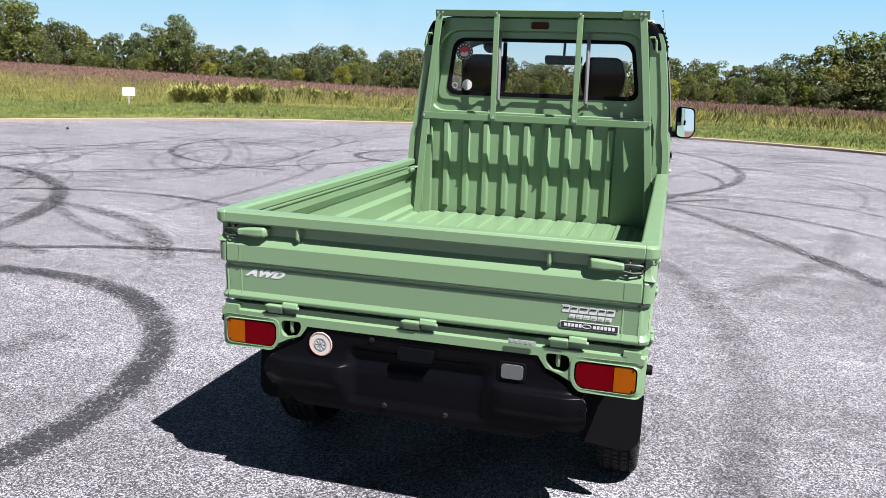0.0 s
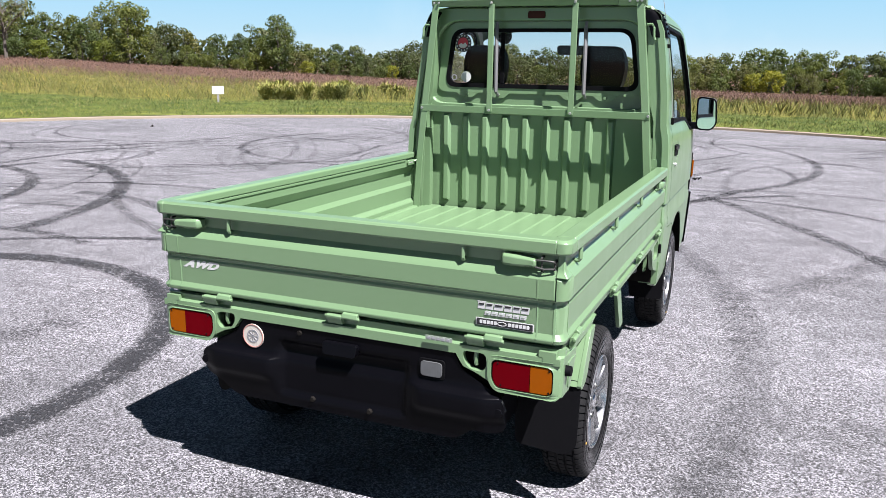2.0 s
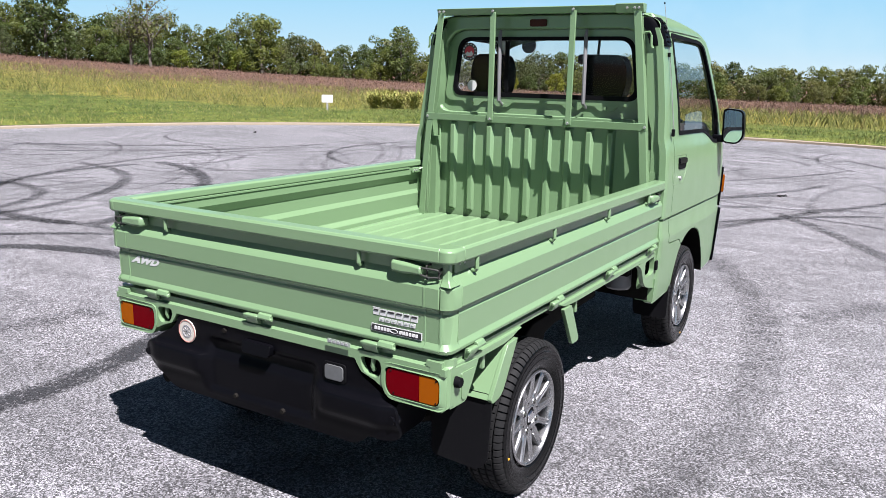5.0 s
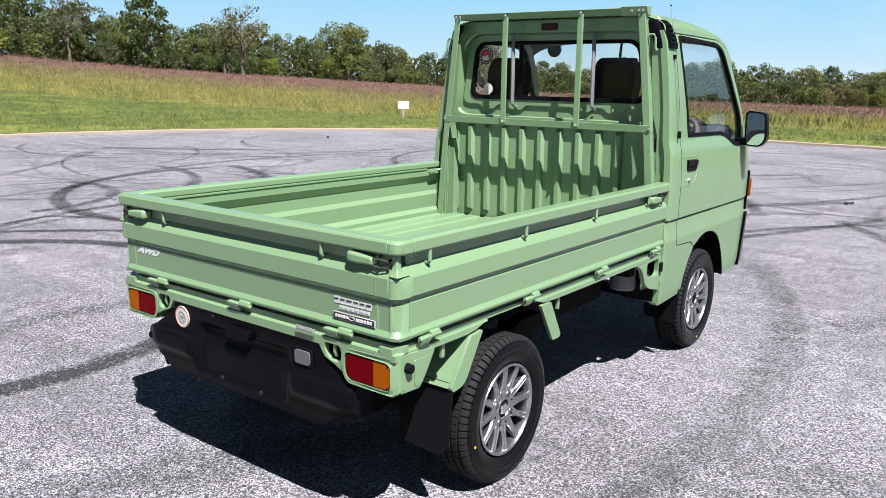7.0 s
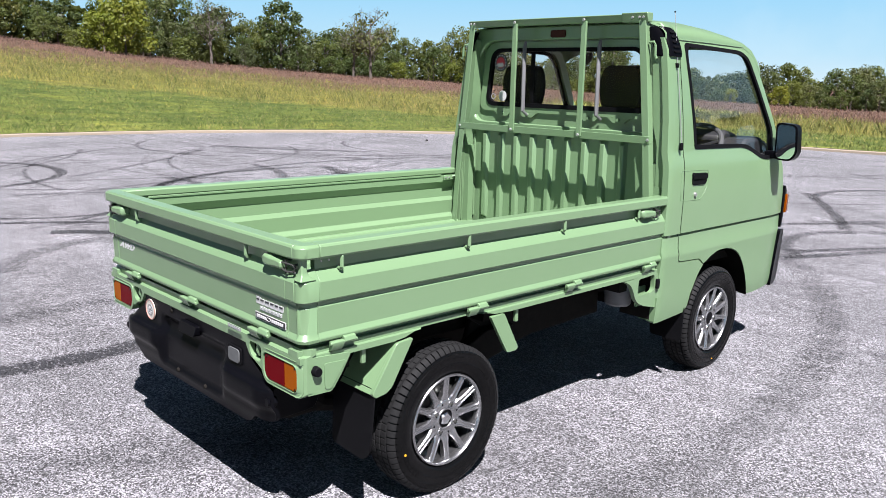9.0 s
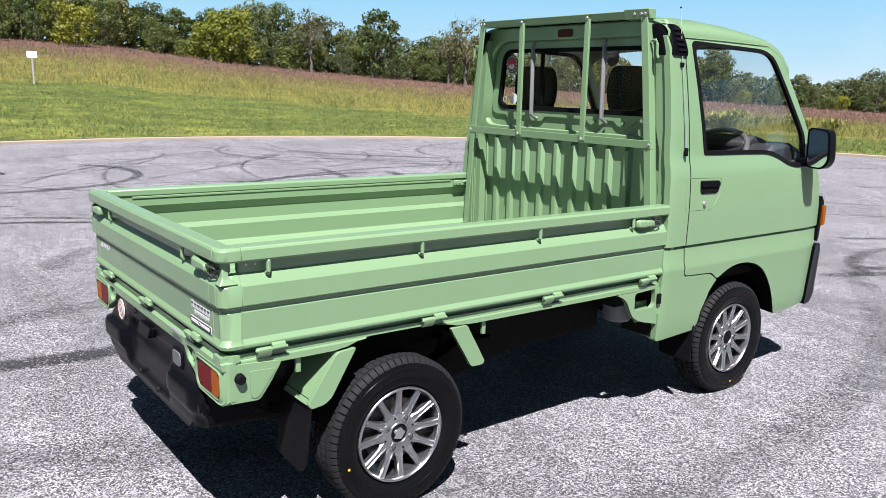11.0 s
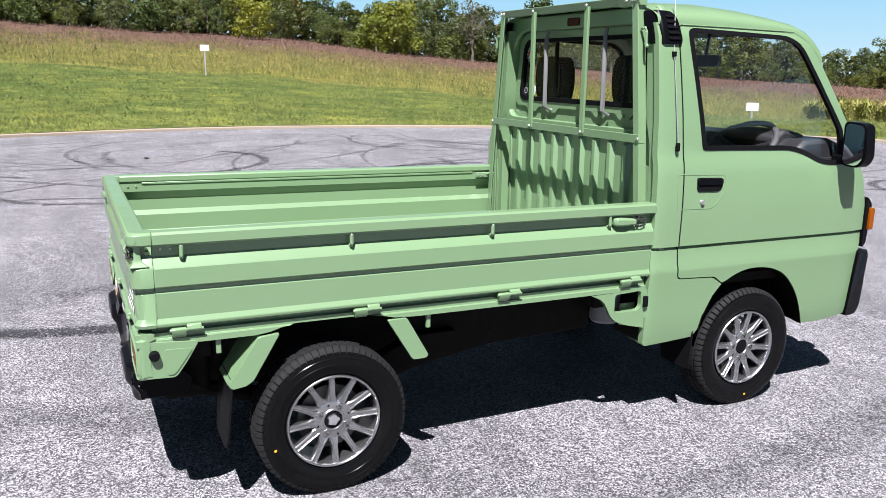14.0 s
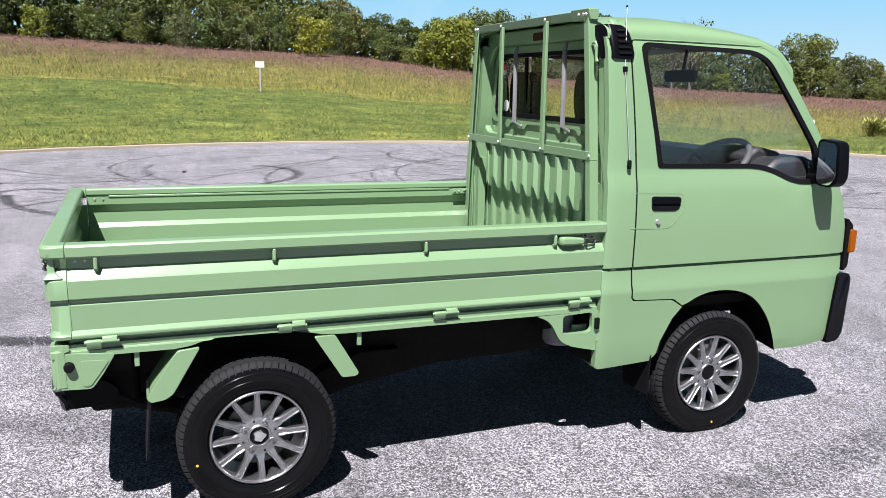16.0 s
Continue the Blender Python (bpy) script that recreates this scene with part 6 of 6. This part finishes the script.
# ---- grass ----
def grass(name, label, material, count, seed, test, size, width, lean=0.35, leafy=0.5):
    """Blades and small leaves, thinner with distance; leafy: share of leaves to blades."""
    rnd = random.Random(seed)
    verts, faces = [], []
    made = 0
    while made < count:
        b = rnd.uniform(-26, 112)
        far = lerp_table(b, TREE_D)
        d = math.exp(rnd.uniform(math.log(13), math.log(far + 6)))
        a = radians(b)
        x, y = EYE0.x - math.sin(a) * d, EYE0.y + math.cos(a) * d
        if beyond(x, y) < 0.10 or not test(x, y, rnd):
            made += 0.2
            continue
        made += 1
        z = height(x, y)
        clump = 0.75 + 0.5 * noise.noise(Vector((x * 0.35, y * 0.35, 7)))
        h = size * clump * rnd.uniform(0.45, 1.2)
        w = width * max(0.6, d / 30) * rnd.uniform(0.6, 1.4)
        for k in range(3):
            t = rnd.uniform(0, 6.28)
            ox, oy = rnd.uniform(-1, 1) * w * 6, rnd.uniform(-1, 1) * w * 6
            i = len(verts)
            if rnd.random() < leafy:
                p = Vector((x + ox, y + oy, z + h * rnd.uniform(0.15, 1.0)))
                s = Vector((math.cos(t), math.sin(t), rnd.uniform(-0.5, 0.9))) * w * rnd.uniform(2.0, 4.0)
                q = Vector((-math.sin(t), math.cos(t), rnd.uniform(-0.6, 0.6))) * w * rnd.uniform(0.9, 1.6)
                verts += [p - s, p + q, p + s, p - q]
                faces.append((i, i + 1, i + 2, i + 3))
                continue
            dx, dy = math.cos(t) * w * 0.6, math.sin(t) * w * 0.6
            lx, ly = rnd.uniform(-lean, lean) * h, rnd.uniform(-lean, lean) * h
            hh = h * rnd.uniform(0.6, 1.1)
            verts += [(x + ox - dx, y + oy - dy, z - 0.03), (x + ox + dx, y + oy + dy, z - 0.03), (x + ox + lx * 0.4 + dx * 0.8, y + oy + ly * 0.4 + dy * 0.8, z + hh * 0.55), (x + ox + lx, y + oy + ly, z + hh)]
            faces += [(i, i + 1, i + 2), (i, i + 2, i + 3)]
    me = bpy.data.meshes.new(name)
    me.from_pydata(verts, [], faces)
    me.materials.append(material)
    return tagged(new(name, me), label, "grass", kind="stuff")


def zn(x, y):
    return zone_at(x, y) + 0.13 * noise.noise(Vector((x * 0.2, y * 0.2, 3))) + 0.06 * noise.noise(Vector((x * 0.9, y * 0.9, 5)))


grass("lawn", "short mown green grass beside the kerb", LAWN, 46000, 3, lambda x, y, r: zn(x, y) < 0.36, 0.13, 0.008, 0.8, 0.3)
grass("tall_grass", "tall yellow-green meadow grass", TALL, 74000, 4, lambda x, y, r: 0.34 < zn(x, y) < 0.74, 0.45, 0.0070, 0.5, 0.55)
grass("red_grass", "reddish brown seeding grass below the trees", REDGRASS, 62000, 5, lambda x, y, r: zn(x, y) > 0.60, 0.58, 0.0062, 0.4, 0.6)


# ---- signs ----
def sign(x, y, turn, up, label):
    ob = new("sign")
    ob.matrix_world = Matrix.Translation((x, y, height(x, y) - 0.05)) @ Matrix.Rotation(radians(turn), 4, "Z")
    bm = bmesh.new()
    prism([(-0.03, -0.02), (0.03, -0.02), (0.03, 0.02), (-0.03, 0.02)], "z", 0, up, bm)
    p = mesh_object("post", bm, GREYPLASTIC)
    p.parent = ob
    bm = plate(rounded([(-0.19, up - 0.13), (0.19, up - 0.13), (0.19, up + 0.13), (-0.19, up + 0.13)], 0.02, 3), [], 0.02, lambda u, v, w: (u, -0.03 + w, v))
    p = mesh_object("board", bm, WHITE)
    p.parent = ob
    return tagged(ob, label, "sign", "signs in the field")


sign(-16.1, 19.3, 40, 0.45, "small blank white sign on a post in the grass")
sign(-33.4, 5.1, 82, 1.22, "small blank white sign on a post in the grass")


# ---- litter on the lot ----
def debris(x, y, size, seed):
    rnd = random.Random(seed)
    bm = bmesh.new()
    for k in range(7):
        a = rnd.uniform(0, 6.28)
        p = Vector((rnd.uniform(-1, 1), rnd.uniform(-1, 1), 0)) * size * 0.5
        q = p + Vector((math.cos(a), math.sin(a), rnd.uniform(0.2, 0.9))) * size * rnd.uniform(0.4, 0.9)
        tube([(p.x, p.y, 0.004), ((p.x + q.x) / 2, (p.y + q.y) / 2, q.z * 0.8 + 0.01), (q.x, q.y, 0.01)], [size * 0.08, size * 0.12, size * 0.05], bm, 5)
    ob = mesh_object("twig_litter", bm, CHASSIS)
    ob.location = (x, y, 0.0)
    tagged(ob, "small dark scrap of twigs on the asphalt", "litter", "scraps on the lot")


for k, (x, y, size) in enumerate(((0.233, 7.978, 0.06), (4.6, 9.6, 0.05), (-11.0, 10.6, 0.06), (-10.2, 0.4, 0.05), (-9.2, -2.1, 0.06))):
    debris(x, y, size, 50 + k)


# ---- skid marks ----
# arcs by the tail and along the near side: middle, radius, angles, width, strength
NEAR_MARKS = [
    (-3.38, -0.43, 1.85, -45, 150, 0.21, 1.2), (-4.62, 1.14, 5.75, -14, 42, 0.26, 0.30), (-0.90, -0.20, 1.58, 155, 205, 0.26, 0.40), (4.07, -2.77, 4.84, 140, 172, 0.36, 0.35),
    (-3.43, 0.72, 0.98, 174, 258, 0.28, 0.40), (-4.48, -0.03, 2.05, 68, 130, 0.15, 0.70), (-2.13, -1.58, 4.02, 80, 172, 0.13, 0.95), (-5.73, 0.35, 3.34, 30, 90, 0.24, 0.55)]
LEFT_MARKS = [
    (-8.86, 1.46, 4.24, 8, 80, 0.24, 0.85), (-4.86, 1.43, 3.08, 58, 118, 0.15, 0.70), (-10.33, 12.36, 7.54, -60, -26, 0.15, 0.60), (-4.62, 9.90, 2.89, 150, 275, 0.16, 0.60),
    (-3.47, 9.61, 0.83, 100, 290, 0.16, 0.80), (-8.27, 6.32, 0.83, -60, 150, 0.16, 0.40), (-1.14, 7.59, 5.64, -140, -110, 0.16, 0.40), (-16.30, 5.30, 12.39, -8, 12, 0.15, 0.40),
    (-8.84, 1.80, 3.02, 0, 90, 0.20, 0.75), (-9.90, 0.40, 1.75, -20, 135, 0.19, 0.85), (-6.75, 1.09, 1.09, -50, 20, 0.14, 0.60), (-5.95, 0.91, 1.44, 130, 195, 0.14, 0.50),
    (-5.53, 4.55, 2.66, 165, 285, 0.23, 0.95), (-7.49, 1.71, 1.38, -5, 110, 0.19, 0.75)]
FAR_MARKS = [
    (-3.33, 5.96, 5.26, 160, 220, 0.16, 0.70), (-10.05, 6.05, 1.40, 90, 178, 0.16, 0.50), (-3.79, -1.38, 2.74, 140, 180, 0.13, 0.60), (-53.6, 37.8, 60.0, -41, -39, 0.13, 0.60),
    (-23.1, -7.0, 16.9, 32, 47, 0.16, 0.50), (-8.23, -1.62, 0.39, 115, 326, 0.18, 0.90), (-8.00, 0.67, 2.51, -92, -45, 0.18, 0.90), (-10.21, -1.12, 1.03, -15, 110, 0.14, 0.40), (-15.40, 13.09, 7.84, -66, -42, 0.34, 0.70), (-3.57, 2.14, 2.26, -178, -146, 0.14, 0.60)]
AHEAD_MARKS = [
    (-3.23, 10.09, 4.96, -40, 42, 0.18, 0.65), (-11.84, -2.20, 15.13, 17, 36, 0.21, 0.65), (0.38, 3.96, 2.61, 22, 88, 0.15, 0.55), (1.53, 5.72, 1.70, 25, 125, 0.14, 0.40),
    (1.49, 8.71, 1.99, -5, 90, 0.14, 0.40), (-3.26, 6.17, 5.63, -38, -8, 0.25, 0.30), (-0.36, 9.43, 1.35, 120, 212, 0.18, 0.80), (-13.29, 0.96, 14.09, 23, 36, 0.18, 0.70),
    (-48.7, 42.9, 60.0, -37.5, -35.5, 0.14, 0.70), (0.54, 5.89, 1.14, 110, 230, 0.18, 0.65), (-33.9, 21.4, 37.5, -26.5, -22.5, 0.16, 0.65)]
SIDE_MARKS = [
    (-4.66, 10.66, 5.33, -45, -12, 0.15, 0.65), (4.21, 3.10, 4.96, 125, 156, 0.15, 0.65), (0.30, 8.19, 1.14, -125, -55, 0.14, 0.50), (-1.53, 13.16, 1.35, 5, 150, 0.16, 0.40), (-1.12, 11.86, 1.15, 5, 160, 0.16, 0.40)]
for cx, cy, r, a0, a1, w, k in NEAR_MARKS + LEFT_MARKS + FAR_MARKS + AHEAD_MARKS + SIDE_MARKS:
    tyre_mark(cx, cy, r, a0, a1, w, k)


def stray_marks():
    rnd = random.Random(21)
    made = 0
    while made < 72:
        cx, cy, r = rnd.uniform(-15, 6), rnd.uniform(-5, 17), rnd.choice((2.6, 3.4, 4.5, 6.5, 9.0, 12.0)) * rnd.uniform(0.85, 1.2)
        a0 = rnd.uniform(0, 360)
        a1 = a0 + rnd.uniform(40, 190) * min(1, 3.5 / r)
        pts = [(cx + r * math.cos(radians(a0 + (a1 - a0) * k / 6)), cy + r * math.sin(radians(a0 + (a1 - a0) * k / 6))) for k in range(7)]
        if any(beyond(*p) > -0.6 or (p[0] > -4.5 and p[1] < 6.5) for p in pts):
            continue
        made += 1
        w, k = rnd.uniform(0.07, 0.14), rnd.uniform(0.25, 0.58)
        tyre_mark(cx, cy, r, a0, a1, w, k)
        if rnd.random() < 0.5:
            tyre_mark(cx, cy, r + rnd.uniform(0.25, 0.5), a0 + 8, a1 - 6, w * 0.7, k * 0.7)


stray_marks()


# ---- badges ----
def lettering(text, x, z, height_, shear, material, name, label):
    cu = bpy.data.curves.new("letters", "FONT")
    cu.body, cu.size, cu.shear, cu.extrude, cu.space_character, cu.offset = text, 1.0, shear, 0.03, 1.08, 0.06
    ob = new("letters", cu)
    bpy.context.view_layer.update()
    me = bpy.data.meshes.new_from_object(ob.evaluated_get(bpy.context.evaluated_depsgraph_get()))
    bpy.data.objects.remove(ob)
    bm = bmesh.new()
    bm.from_mesh(me)
    s = height_ / 0.70
    for v in bm.verts:
        v.co = Vector((x + v.co.x * s * 1.55, -0.6070 - v.co.z * 0.02, z + v.co.y * s))
    part(name, bm, material, tail, label, sharp=20)


lettering("AWD", -0.594, 0.753, 0.0225, 0.55, WHITE, "drive_badge", "white slanted AWD lettering")


def flat_bar(name, x0, x1, z0, z1, y, material, parent, label="", slant=0.0, r=0.001):
    o = rounded([(x0, z0), (x1, z0), (x1 + slant, z1), (x0 + slant, z1)], r, 2)
    return part(name, plate(o, [], 0.0015, lambda u, v, w: (u, y + w, v)), material, parent, label)


b = flat_bar("model_badge", 0.436, 0.462, 0.7665, 0.7690, -0.6075, SILVER, tail, "silver and black model badge shapes")
x = 0.437
for wide_ in (0.021, 0.022, 0.027, 0.023, 0.022, 0.023):
    flat_bar("badge_stroke", x, x + wide_, 0.7470, 0.7660, -0.6075, SILVER, b, slant=0.002)
    flat_bar("badge_bar", x + 0.003, x + wide_ - 0.002, 0.7585, 0.7632, -0.6088, DARKPRINT, b, slant=0.001)
    x += wide_ + 0.0025
x = 0.458
for wide_ in (0.017, 0.018, 0.018, 0.018, 0.018, 0.018):
    flat_bar("badge_stroke", x, x + wide_, 0.7300, 0.7415, -0.6080, SILVER, b, slant=0.002)
    flat_bar("badge_bar", x + 0.005, x + wide_ - 0.004, 0.7345, 0.7372, -0.6092, FADED, b)
    x += wide_ + 0.003
d = flat_bar("dealer_label", 0.434, 0.604, 0.699, 0.721, -0.6098, WHITE, tail, "black and white dealer label strip")
flat_bar("label_bar", 0.437, 0.601, 0.7008, 0.7192, -0.6112, DARKPRINT, d)
for x0, n in ((0.446, 5), (0.530, 6)):
    for k in range(n):
        flat_bar("label_bar", x0 + k * 0.0108, x0 + k * 0.0108 + 0.0078, 0.7055, 0.7150, -0.6126, WHITE, d)
part("label_bar", plate(circle(0.512, 0.7102, 0.0135, 18, 0.006), [circle(0.512, 0.7102, 0.0118, 18, 0.0045)], 0.0015, lambda u, v, w: (u, -0.6126 + w, v)), WHITE, d)
f = flat_bar("load_label", 0.284, 0.368, 0.636, 0.650, -0.6245, FADED, truck, "worn grey load label")
for k in range(5):
    flat_bar("label_bar", 0.290 + k * 0.015, 0.300 + k * 0.015, 0.6395, 0.6465, -0.6258, GREYPLASTIC, f)
